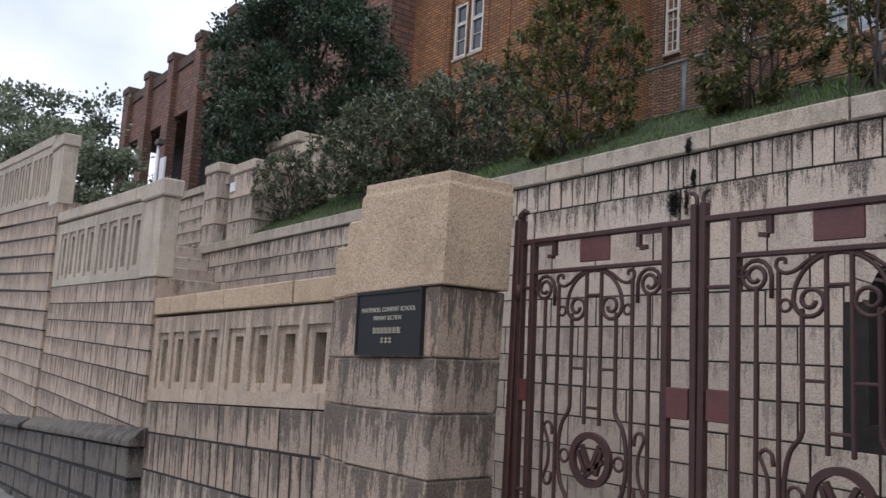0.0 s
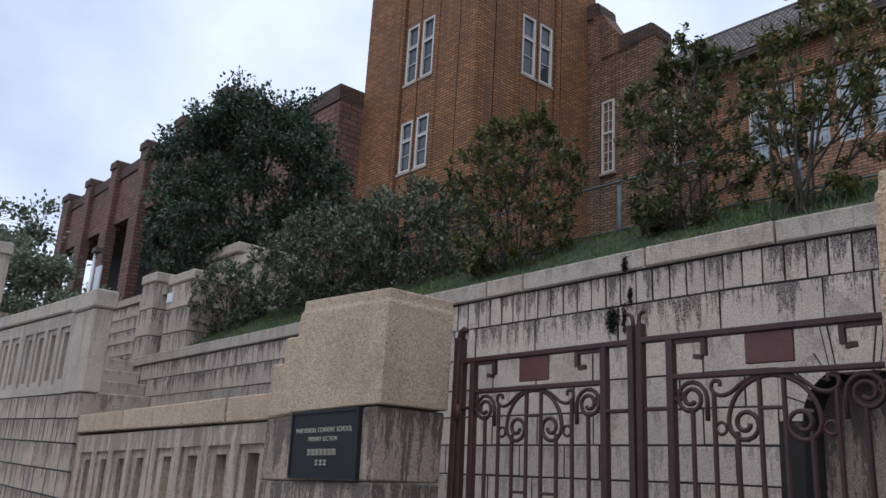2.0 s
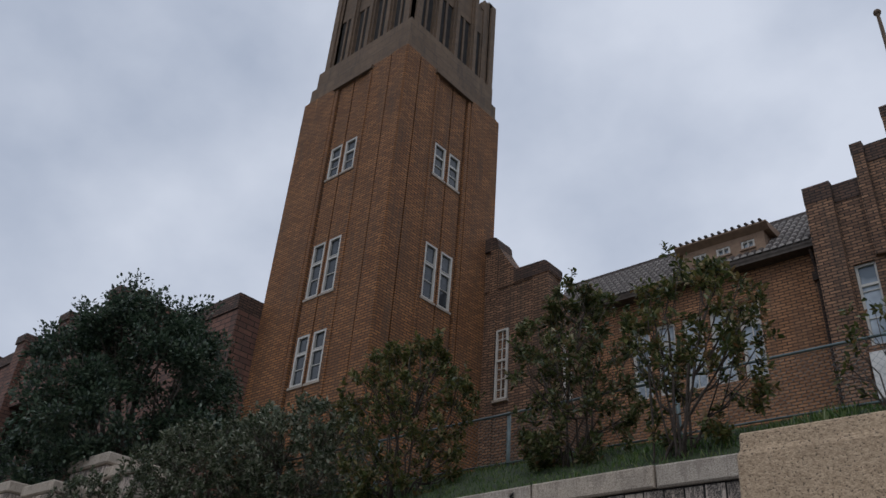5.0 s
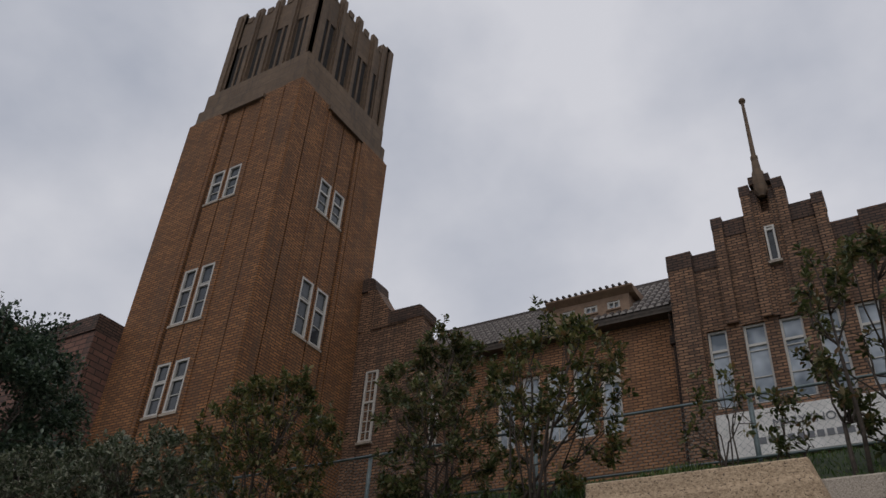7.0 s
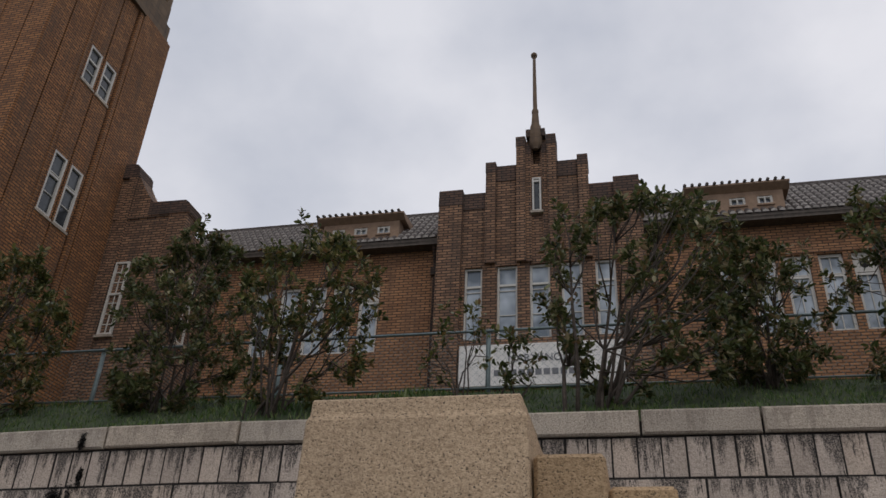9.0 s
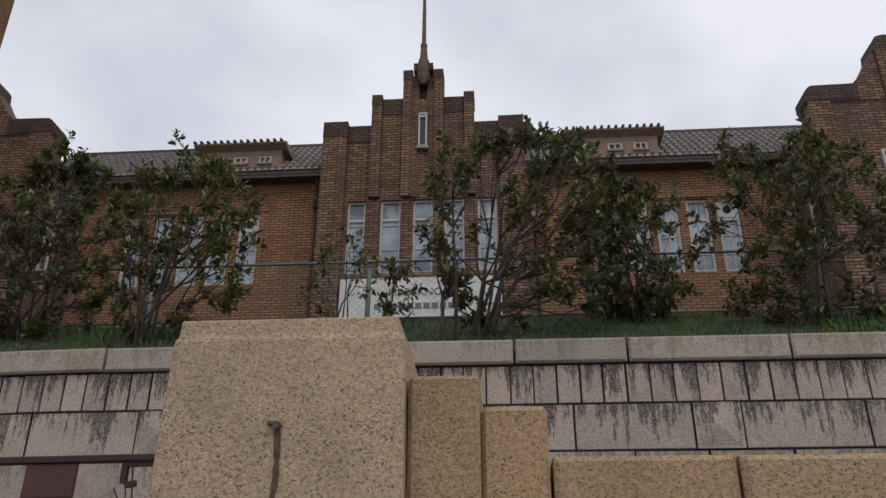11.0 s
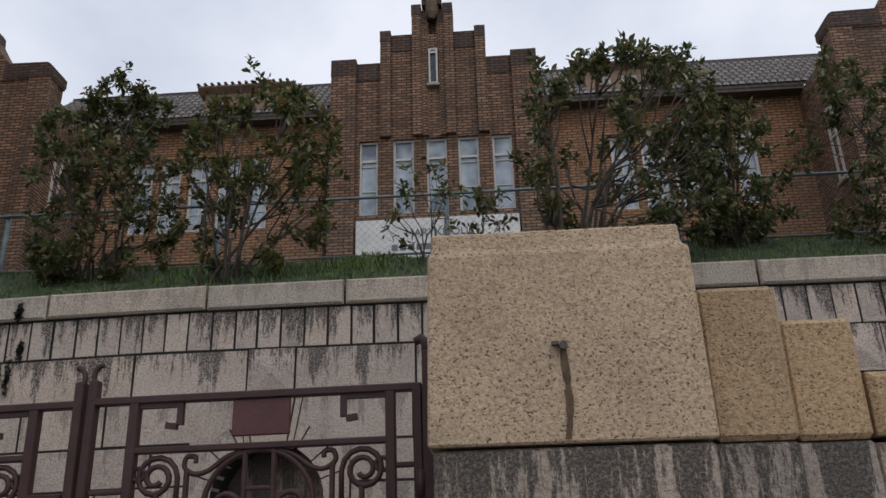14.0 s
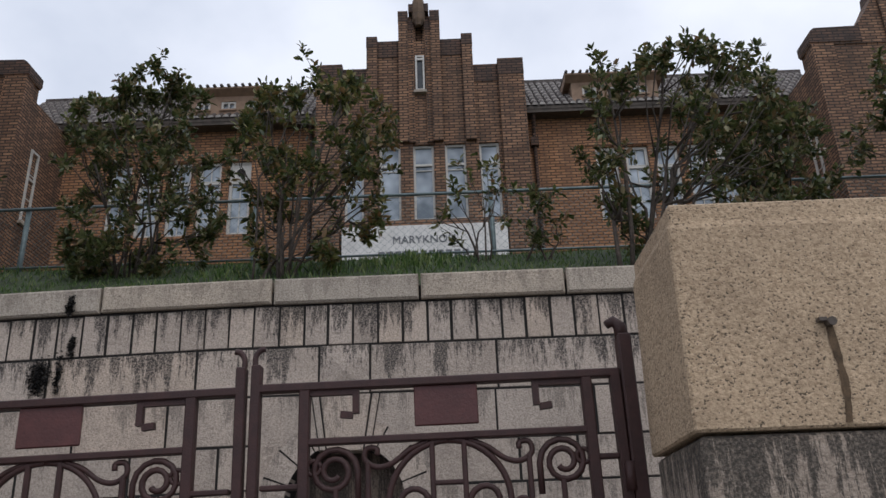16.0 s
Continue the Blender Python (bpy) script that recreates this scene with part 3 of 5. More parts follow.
def slotted_panel(x0, x1, z0, z1, slots, yf, tl, edge0, edge1, material=None):
    """A balustrade slab with rows of upright slots that have stepped reveals."""
    bm = bmesh.new()
    n = slots
    pitch = (x1 - x0 - edge0 - edge1) / n
    sz0, sz1 = z0 + 0.09, z1 - 0.11
    w = 0.74 * pitch

    def bx(a, b, c, d, e, f):
        for v in box(bm, a, b, c, d, e, f):
            v.co.z += tl(v.co.x, v.co.z) if tl else 0
    edges = [x0] + [v for i in range(n) for v in (x0 + edge0 + pitch * (i + 0.5) - w / 2, x0 + edge0 + pitch * (i + 0.5) + w / 2)] + [x1]
    for i in range(0, len(edges), 2):
        bx(edges[i], edges[i + 1], yf, yf + 0.22, sz0, sz1)
    bx(x0, x1, yf, yf + 0.22, z0, sz0)
    bx(x0, x1, yf, yf + 0.22, sz1, z1)
    part("balustrade_panel", bm, material or GRANITE_CAP, wall, "slotted balustrade slab")
    bm = bmesh.new()
    for i in range(n):
        a, b = edges[1 + 2 * i], edges[2 + 2 * i]
        s = (b - a) * 0.27
        bx(a, a + s, yf + 0.022, yf + 0.2, sz0, sz1)
        bx(b - s, b, yf + 0.022, yf + 0.2, sz0, sz1)
        bx(a + s, b - s, yf + 0.022, yf + 0.2, sz1 - 0.05, sz1)
        bx(a + s, b - s, yf + 0.022, yf + 0.2, sz0, sz0 + 0.05)
        bx(a + s, b - s, yf + 0.192, yf + 0.2, sz0 + 0.05, sz1 - 0.05)
    part("slot_reveals", bm, material or GRANITE_CAP, wall)


FLUSH = dict(gap=0.013, upright=0.022, ch=0.002, proud=(0.003, 0.007))
# first bay, next to the pillar
X0, X1 = -5.5, -2.0
course(wall, X0, X1 + 0.1, 1.780, 1.936, FY - 0.02, 0.3, [0.52, 0.62, 0.6], GRANITE_WARM, name="coping_stone", tilt=tilt, ch=0.008, upright=0.02)
slotted_panel(X0, -3.77, 1.180, 1.775, 4, FY, tilt, 0.2, 0.04, GRANITE_PANEL)
slotted_panel(-3.758, X1, 1.180, 1.775, 4, FY, tilt, 0.04, 0.12, GRANITE_PANEL)
course(wall, X0, X1, 0.912, 1.175, FY, 0.24, [0.42, 0.5, 0.46], GRANITE_STAIN, tilt=tilt, **FLUSH)
course(wall, X0, X1, 0.60, 0.907, FY, 0.24, [0.135, 0.15, 0.14], GRANITE_STAIN, tilt=tilt, **FLUSH)
course(wall, X0, X1, 0.28, 0.595, FY, 0.24, [0.7, 0.9], GRANITE_SOOT, tilt=tilt, **FLUSH)
course(wall, X0, X1, -0.9, 0.275, FY, 0.24, [0.8, 0.9], GRANITE_SOOT, tilt=tilt, **FLUSH)
# second bay, one step higher; its end pier and bearing course run out over the first bay
PX0, PX1, PXE = -10.1, -5.38, -5.4
course(wall, PX0, PXE - 0.6, 2.755, 2.905, FY - 0.05, 0.3, [0.8, 0.72, 0.76], GRANITE_CAP, name="coping_stone", ch=0.015, tilt=tilt_2)
slotted_panel(PX0, -7.8, 2.02, 2.75, 4, FY - 0.03, tilt_2, 0.35, 0.04)
slotted_panel(-7.788, PXE - 0.505, 2.02, 2.75, 4, FY - 0.03, tilt_2, 0.04, 0.1)
z = 2.015
for n, h in enumerate((0.22, 0.21, 0.23, 0.22, 0.24, 0.22, 0.24, 0.23)):
    course(wall, PX0, PX1 if n else PXE + 0.01, z - h, z, FY - 0.03, 0.26, [[0.34, 0.3, 0.38], [0.13, 0.15, 0.14], [0.42, 0.4, 0.36]][n % 3], GRANITE_WALL, name="stone_block", **FLUSH)
    z -= h
# third bay, higher again
QX0, QX1, QXE = -22, -9.95, -9.97
course(wall, QX0, QXE - 0.7, 3.985, 4.146, FY - 0.09, 0.34, [0.9, 1.0], GRANITE_CAP, name="coping_stone", ch=0.015, tilt=tilt_3)
slotted_panel(QX0, -15.5, 3.17, 3.98, 10, FY - 0.07, tilt_3, 0.3, 0.05)
slotted_panel(-15.485, -12.4, 3.17, 3.98, 5, FY - 0.07, tilt_3, 0.05, 0.05)
slotted_panel(-12.385, QXE - 0.605, 3.17, 3.98, 4, FY - 0.07, tilt_3, 0.05, 0.1)
z = 3.165
for n, h in enumerate((0.24, 0.24, 0.25, 0.25, 0.25, 0.26, 0.25, 0.25, 0.25, 0.26, 0.25, 0.25, 0.25)):
    course(wall, QX0, QX1 if n else QXE + 0.01, z - h, z, FY - 0.07, 0.3, [0.5, 0.42, 0.55], GRANITE_WALL, tilt=tilt_3, **FLUSH)
    z -= h
# battered plinth and rubble footing under the second and third bay
def plinth_z(x):
    return 0.71 + 0.085 * (x + 5.2)


for a, b, out in ((-10.05, -5.25, 0.0), (-22, -10.07, 0.05)):
    bm = bmesh.new()
    n = 4
    for k in range(n):
        xa, xb = a + (b - a) * k / n + 0.006, a + (b - a) * (k + 1) / n - 0.006
        y_out, y_in = FY - 0.17 - out, FY - 0.02
        za, zb = plinth_z(xa), plinth_z(xb)
        v = [bm.verts.new(q) for q in ((xa, y_out, za - 0.16), (xb, y_out, zb - 0.16), (xb, y_out, zb - 0.11), (xa, y_out, za - 0.11), (xa, y_in - 0.02, za), (xb, y_in - 0.02, zb), (xa, y_in + 0.2, za), (xb, y_in + 0.2, zb), (xa, y_in + 0.2, za - 0.16), (xb, y_in + 0.2, zb - 0.16))]
        for f in ((0, 1, 2, 3), (3, 2, 5, 4), (4, 5, 7, 6), (6, 7, 9, 8), (8, 9, 1, 0), (0, 3, 4, 6, 8), (1, 9, 7, 5, 2)):
            bm.faces.new([v[i] for i in f])
    part("plinth", bm, RUBBLE, wall, "dark sloping plinth course", bevel=0.008)


def footing_tilt(x, z):
    return 0.085 * (x + 5.2)


for n in range(5):
    zt = 0.545 - 0.27 * n
    course(wall, -22, -5.27, zt - 0.27, zt, FY - 0.13, 0.3, [[0.55, 0.43, 0.6], [0.5, 0.62, 0.46]][n % 2], RUBBLE, tilt=footing_tilt, gap=0.03, upright=0.07, ch=0.012, proud=(0.008, 0.022), name="rubble_stone")
bm = bmesh.new()
for v in box(bm, X0 + 0.005, -2.0, FY - 0.0025, FY + 0.3, -2.6, 1.165):
    v.co.z += tilt(v.co.x, 1.0) - 0.004
for v in box(bm, X0, -2.0, FY + 0.21, FY + 0.27, 0.6, 1.6):
    v.co.z += tilt(v.co.x, 1.6)
box(bm, -22, PX1 - 0.05, FY - 0.0325, FY + 0.24, -2.6, 2.01)
box(bm, -22, PXE - 0.52, FY + 0.165, FY + 0.21, 1.9, 2.745)
box(bm, -22, QX1 - 0.05, FY - 0.0725, FY + 0.2, -2.6, 3.15)
box(bm, -22, QXE - 0.62, FY + 0.14, FY + 0.18, 3.1, 3.97)
for v in box(bm, -22, -5.33, FY - 0.134, FY, -2.6, 0.53):
    v.co.z += footing_tilt(v.co.x, 0)
part("wall_core", bm, JOINT, wall)
# end piers of the third and the second bay
for xe, yf, z0, z1, z2 in ((QXE, FY - 0.085, 3.17, 3.982, 4.15), (PXE, FY - 0.045, 2.02, 2.752, 2.918)):
    bm = bmesh.new()
    box(bm, xe - 0.6 if xe < -6 else xe - 0.5, xe + 0.02, yf, FY + 0.115, z0, z1)
    part("end_pier", bm, GRANITE_CAP, wall, bevel=0.01)
    bm = bmesh.new()
    box(bm, xe - 0.695 if xe < -6 else xe - 0.595, xe + 0.045, yf - 0.025, FY + 0.135, z1 + 0.003, z2)
    part("coping_stone", bm, GRANITE_CAP, wall, bevel=0.015)

# street wall past the east pillar
EX0 = B_IN + 1.022
east = thing("street_wall", "granite street wall with warm coping beyond the gate pillar", "wall", kind="structure")
course(east, EX0, EX0 + 7, 1.873, 2.03, FY - 0.06, 0.42, [0.46, 1.0, 0.9], GRANITE_OCHRE, name="coping_stone", ch=0.015)
z = 1.87
for n, h in enumerate((0.3, 0.28, 0.28, 0.3, 0.35, 0.4)):
    course(east, EX0, EX0 + 7, z - h, z, FY - 0.03, 0.36, [0.6, 0.5, 0.7], GRANITE_WALL)
    z -= h
bm = bmesh.new()
box(bm, EX0, EX0 + 7, FY - 0.024, FY + 0.3, -0.4, 1.865)
part("wall_core", bm, JOINT, east)

# ---- buildings ----
def window(parent, x, z0, z1, w, y, cols=2, rows=4, facing="-y", transom=0.68, f=0.055, glass=None):
    """A steel-framed casement: outer frame, glazing bars and one pane behind them. x: its middle (or its y, where it faces +x)."""
    e = new("window")
    e.parent = parent
    e.matrix_basis = pose(x, y, z0) if facing == "-y" else pose(y, x, z0, 0, 0, 90 if facing == "+x" else -90)
    h = z1 - z0
    bm = bmesh.new()
    box(bm, -w / 2, -w / 2 + f, -0.03, 0.05, 0, h), box(bm, w / 2 - f, w / 2, -0.03, 0.05, 0, h)
    box(bm, -w / 2 + f, w / 2 - f, -0.03, 0.05, h - f, h), box(bm, -w / 2 + f, w / 2 - f, -0.03, 0.05, 0, f)
    box(bm, -w / 2 + f, w / 2 - f, -0.02, 0.04, h * transom - 0.03, h * transom + 0.03)
    part("window_frame", bm, WHITE, e)
    spans = [(-w / 2 + w * i / cols - 0.012, -w / 2 + w * i / cols + 0.012, lo, hi) for i in range(1, cols) for lo, hi in ((f, h * transom - 0.03), (h * transom + 0.03, h - f))]
    spans += [(-w / 2 + f, w / 2 - f, h * j / rows - 0.011, h * j / rows + 0.011) for j in range(1, rows) if abs(h * j / rows - h * transom) > 0.06]
    for a, b, lo, hi in spans:
        bm = bmesh.new()
        box(bm, a, b, 0.0 if b - a < 0.03 else 0.001, 0.03, lo, hi)
        part("glazing_bar", bm, WHITE, e)
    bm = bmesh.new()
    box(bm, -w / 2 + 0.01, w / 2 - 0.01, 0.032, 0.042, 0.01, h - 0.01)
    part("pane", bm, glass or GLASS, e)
    bm = bmesh.new()
    box(bm, -w / 2 - 0.05, w / 2 + 0.05, -0.07, 0.05, -0.07, -0.001)
    part("window_sill", bm, GRANITE_CAP, e)
    return e


def facing_box(bm, face, u0, u1, d0, d1, z0, z1, base):
    """A box on a facade: u along it, d the distance out of the plane base (out is -y, or +x for face '+x')."""
    if face == "-y":
        box(bm, u0, u1, base - d1, base - d0, z0, z1)
    else:
        box(bm, base + d0, base + d1, u0, u1, z0, z1)


def strips(parent, face, base, cuts, z0, z1, depth, material, openings=(), name="brick_strip"):
    """Upright brick strips between cuts, each proud of the core, with window openings left out."""
    for (u0, u1, dd) in cuts:
        bm = bmesh.new()
        zs = [(z0, z1)]
        for a, b, c, d in openings:
            if a < u1 and b > u0:
                zs = [s for lo, hi in zs for s in ((lo, min(hi, c)), (max(lo, d), hi)) if s[1] - s[0] > 0.01]
                for lo, hi in ((u0, max(u0, a)), (min(u1, b), u1)):
                    if hi - lo > 0.01:
                        facing_box(bm, face, lo, hi, 0, depth + dd, c, d, base)
        for lo, hi in zs:
            facing_box(bm, face, u0, u1, 0, depth + dd, lo, hi, base)
        part(name, bm, material, parent, uv=True)


# tower
TX0, TX1, TY0, TY1 = -16.72, -11.76, 9.68, 14.4
tower = thing("bell_tower", "tall square orange-brown brick tower with a sooty crown", "tower")
D = 0.12
bm = bmesh.new()
box(bm, TX0, TX1 - D, TY0 + D, TY1, 3.6, 20.25)
part("tower_shaft", bm, BRICK, tower, uv=True)
WZ = ((9.15, 10.65), (11.82, 13.62), (16.03, 17.25))
for face, base, o in (("-y", TY0 + D, TX0), ("+x", TX1 - D, TY0)):
    # offsets along the face from the outer corner
    if face == "-y":
        o = TX0 + 0.24
        wl0, wl1, wr0, wr1 = 1.70, 2.22, 2.38, 2.90
        cuts = [(-0.24, 1.36, 0), (1.43, 1.57, 0.03), (1.64, 2.28, -0.03), (2.335, 2.98, -0.03), (3.05, 3.17, 0.03), (3.17, 4.0, 0), (4.07, 4.72, 0.03)]
    else:
        wl0, wl1, wr0, wr1 = 1.68, 2.20, 2.36, 2.88
        cuts = [(0.0, 0.58, 0.03), (0.65, 1.42, 0), (1.42, 1.54, 0.03), (1.61, 2.25, -0.03), (2.305, 2.95, -0.03), (3.02, 3.16, 0.03), (3.23, 4.72, 0)]
    ops = []
    for z0, z1 in WZ if face == "-y" else WZ[1:]:
        for a, b in ((wl0, wl1), (wr0, wr1)):
            ops.append((o + a, o + b, z0, z1))
    strips(tower, face, base, [(o + a, o + b, d) for a, b, d in cuts], 3.6, 20.05, D, BRICK, ops)
    for a, b, z0, z1 in ops:
        window(tower, (a + b) / 2, z0, z1, b - a, base - 0.051 if face == "-y" else base + 0.051, 1, 3, face, transom=0.62, f=0.066, glass=GLASS_DARK)
    bm = bmesh.new()
    facing_box(bm, face, o + 1.35, o + 3.2, D, D + 0.10, 19.86, 20.02, base)
    part("hood_moulding", bm, CROWN, tower, uv=True)
bm = bmesh.new()
box(bm, TX0 + 0.10, TX1 - 0.10, TY0 + 0.10, TY1 - 0.1, 20.05, 20.75)
box(bm, TX0 + 0.2, TX1 - 0.2, TY0 + 0.2, TY1 - 0.2, 20.75, 21.6)
box(bm, TX0 + 0.45, TX1 - 0.45, TY0 + 0.45, TY1 - 0.45, 21.6, 24.9)
part("crown_drum", bm, CROWN, tower, uv=True)
# crown: pilasters with tall dark sheets between them as shaded belfry openings, merlons above
cx0, cx1, cy0, cy1 = TX0 + 0.32, TX1 - 0.32, TY0 + 0.32, TY1 - 0.32
L = cx1 - cx0
for face, base, o in (("-y", cy0 + 0.14, cx0), ("+x", cx1 - 0.14, cy0), ("w", cx0, cy0), ("n", cy1, cx0)):
    piers, n = [], 5
    for i in range(n):
        c = o + 0.22 + (L - 0.44) * i / (n - 1)
        ww, zt = (0.22, 25.95) if i in (0, n - 1) else (0.15, 25.75)
        for half, out, top in ((ww, 0.14, zt), (ww * 0.55, 0.22, zt - 0.25)):
            bm = bmesh.new()
            if face == "w":
                box(bm, cx0 - out + 0.14, cx0 + 0.16, c - half, c + half, 21.6, top)
            elif face == "n":
                box(bm, c - half, c + half, cy1 - 0.16, cy1 + out - 0.14, 21.6, top)
            else:
                facing_box(bm, face, c - half, c + half, 0, out, 21.6, top, base)
            part("pilaster", bm, CROWN, tower, uv=True)
        if i < n - 1 and face in ("-y", "+x"):
            m0, m1 = c + 0.2, c + (L - 0.44) / (n - 1) - 0.2
            bm = bmesh.new()
            facing_box(bm, face, m0 - 0.06, m1 + 0.06, 0.0, 0.07, 24.0, 25.35, base)
            facing_box(bm, face, (m0 + m1) / 2 - 0.13, (m0 + m1) / 2 + 0.13, 0.0, 0.1, 25.3, 25.6, base)
            part("merlon", bm, CROWN, tower, uv=True)
            # no recess here: a near-black sheet on the drum paints the opening's shade
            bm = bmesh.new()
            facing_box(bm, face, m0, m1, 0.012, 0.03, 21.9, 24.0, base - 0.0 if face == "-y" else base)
            part("belfry_shade_sheet", bm, DARK, tower, "dark sheet painted as the shade in a belfry opening")
            bm = bmesh.new()
            facing_box(bm, face, (m0 + m1) / 2 - 0.05, (m0 + m1) / 2 + 0.05, 0.03, 0.07, 21.7, 24.0, base)
            part("mullion", bm, CROWN, tower, uv=True)
bm = bmesh.new()
box(bm, cx0 + 0.1, cx1 - 0.1, cy0 + 0.1, cy1 - 0.1, 24.85, 25.2)
for sx in (0, 1):
    for sy in (0, 1):
        xa, ya = (cx0 + 0.02, cx1 - 0.44)[sx], (cy0 + 0.02, cy1 - 0.44)[sy]
        box(bm, xa, xa + 0.42, ya, ya + 0.42, 21.62, 25.85)
part("crown_top", bm, CROWN, tower, uv=True)


# stair blocks at both ends of the wing
def stair_block(x_in, side, x_out):
    t = thing("stair_block", "brown brick stair block with a stepped and swept parapet", "building", "stair blocks")
    prof = [(x_in + side * 0.05, 13.38), (x_in - side * 0.03, 13.5), (x_in - side * 0.12, 13.56), (x_in - side * 1.12, 13.58), (x_in - side * 1.22, 13.68), (x_in - side * 1.42, 13.95), (x_in - side * 1.6, 14.22), (x_in - side * 1.80, 14.56), (x_in - side * 1.83, 14.8), (x_in - side * 1.92, 14.93), (x_in - side * 2.08, 14.98), (x_out, 14.98)]
    bm = bmesh.new()
    for (xa, za), (xb, zb) in zip(prof, prof[1:]):
        prism(bm, [(xa, 13.1), (xb, 13.1), (xb, zb), (xa, za)], "y", 14.07, 14.7)
    part("parapet", bm, BRICK_GABLE, t, uv=True, weld=True)
    bm = bmesh.new()
    box(bm, min(x_in, x_out), max(x_in, x_out), 14.1, 14.7, 3.6, 13.1), box(bm, min(x_in, x_out), max(x_in, x_out), 14.7, WY, 3.6, 12.74)
    part("block_wall", bm, BRICK_GABLE, t, uv=True)
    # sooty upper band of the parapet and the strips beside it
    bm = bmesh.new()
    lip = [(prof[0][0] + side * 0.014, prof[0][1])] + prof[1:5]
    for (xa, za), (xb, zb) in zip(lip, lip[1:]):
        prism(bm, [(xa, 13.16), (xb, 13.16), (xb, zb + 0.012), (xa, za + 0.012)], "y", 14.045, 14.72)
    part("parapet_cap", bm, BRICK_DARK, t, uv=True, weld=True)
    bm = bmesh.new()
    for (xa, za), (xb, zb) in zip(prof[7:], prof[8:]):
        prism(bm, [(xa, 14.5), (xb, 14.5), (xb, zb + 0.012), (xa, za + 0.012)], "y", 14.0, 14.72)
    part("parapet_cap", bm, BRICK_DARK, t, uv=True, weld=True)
    bm = bmesh.new()
    box(bm, min(x_in - side * 0.5, x_in + side * 0.03), max(x_in - side * 0.5, x_in + side * 0.03), 14.04, 14.4, 3.6, 13.1)
    part("corner_pier", bm, BRICK_GABLE, t, uv=True)
    xa, xb = x_in - side * 1.82, x_in - side * 2.08
    bm = bmesh.new()
    box(bm, min(xa, xb), max(xa, xb), 14.0, 14.4, 3.6, 14.5)
    part("buttress", bm, BRICK_GABLE, t, uv=True)
    if side > 0:
        window(t, 15.0, 9.6, 11.5, 0.36, x_in + 0.012, 1, 3, facing="+x", transom=0.6, glass=GLASS_DARK)
    else:
        window(t, 15.0, 9.6, 11.5, 0.36, x_in - 0.012, 1, 3, facing="-x", transom=0.6, glass=GLASS_DARK)
    window(t, x_in - side * 1.58, 9.55, 11.7, 0.42, 14.07, 2, 7, transom=0.55, glass=GLASS_DARK)
    return t


WY = 16.45
stair_block(-9.43, 1, -13.0)
stair_block(9.6, -1, 14.0)

# the wing with its gable
GX, GY = 0.07, 15.65
wing = thing("school_wing", "orange brick school wing with a dark tiled roof", "building")
wins = [(-8.18, -7.6), (-7.41, -6.83), (-6.62, -6.02), (-5.83, -5.23), (-5.03, -4.45)]
allw = [(a, b) for a, b in wins] + [(2 * GX - b, 2 * GX - a) for a, b in wins]
edges = sorted(allw)
for lo, hi in ((-9.5, GX - 2.72), (GX + 2.72, 9.6)):
    bm = bmesh.new()
    x = lo
    for a, b in [e for e in edges if lo < e[0] < hi] + [(hi, hi)]:
        box(bm, x, a, WY, WY + 0.3, 3.6, 12.75)
        if b > a:
            box(bm, a, b, WY, WY + 0.3, 3.6, 9.75), box(bm, a, b, WY, WY + 0.3, 11.85, 12.75)
        x = b
    box(bm, lo, hi, WY + 0.3, WY + 0.45, 3.6, 12.7)
    part("wing_wall", bm, BRICK_WING, wing, uv=True, weld=True)
for a, b in edges:
    w = window(wing, (a + b) / 2, 9.75, 11.85, b - a, WY + 0.12, 2, 4, transom=0.72, f=0.075)
    if abs(a + 5.03) < 0.01 or abs(b - 2 * GX - 8.18) < 0.01:
        bm = bmesh.new()
        box(bm, -0.21, 0.21, -0.015, 0.03, 1.57, 2.03)
        part("vent_panel", bm, WHITE, w, "white vent panel")
        bm = bmesh.new()
        tube(bm, [(0, -0.03, 1.8), (0, -0.016, 1.8)], 0.115, 16)
        part("vent_fan", bm, DARK, w, "round dark vent fan")
for a, b in ((-8.4, -4.2), (2 * GX + 4.2, 2 * GX + 8.4)):
    bm = bmesh.new()
    box(bm, a, b, WY - 0.03, WY, 11.88, 12.0)
    part("lintel_band", bm, BRICK_WING, wing, uv=True)
for a, b in ((-9.5, GX - 2.72), (GX + 2.72, 9.64)):
    bm = bmesh.new()
    box(bm, a, b, WY - 0.33, WY + 0.3, 12.752, 12.90)
    box(bm, a, b, WY - 0.40, WY - 0.33, 12.74, 12.93)
    part("eave", bm, EAVE, wing, "deep dark timber eave")
for x in (GX - 2.95, GX + 2.95):
    bm = bmesh.new()
    tube(bm, [(x, WY - 0.06, 3.8), (x, WY - 0.06, 12.3), (x, WY - 0.3, 12.75)], 0.05, 8)
    box(bm, x - 0.1, x + 0.1, WY - 0.16, WY - 0.001, 11.9, 12.15)
    part("downpipe", bm, BRICK_DARK, wing, "rusty brown downpipe", uv=True)

# roof of pantiles: rows of rounded tiles on a slope
RY0, RZ0, SL, RD = WY - 0.42, 12.93, 0.98, 2.12
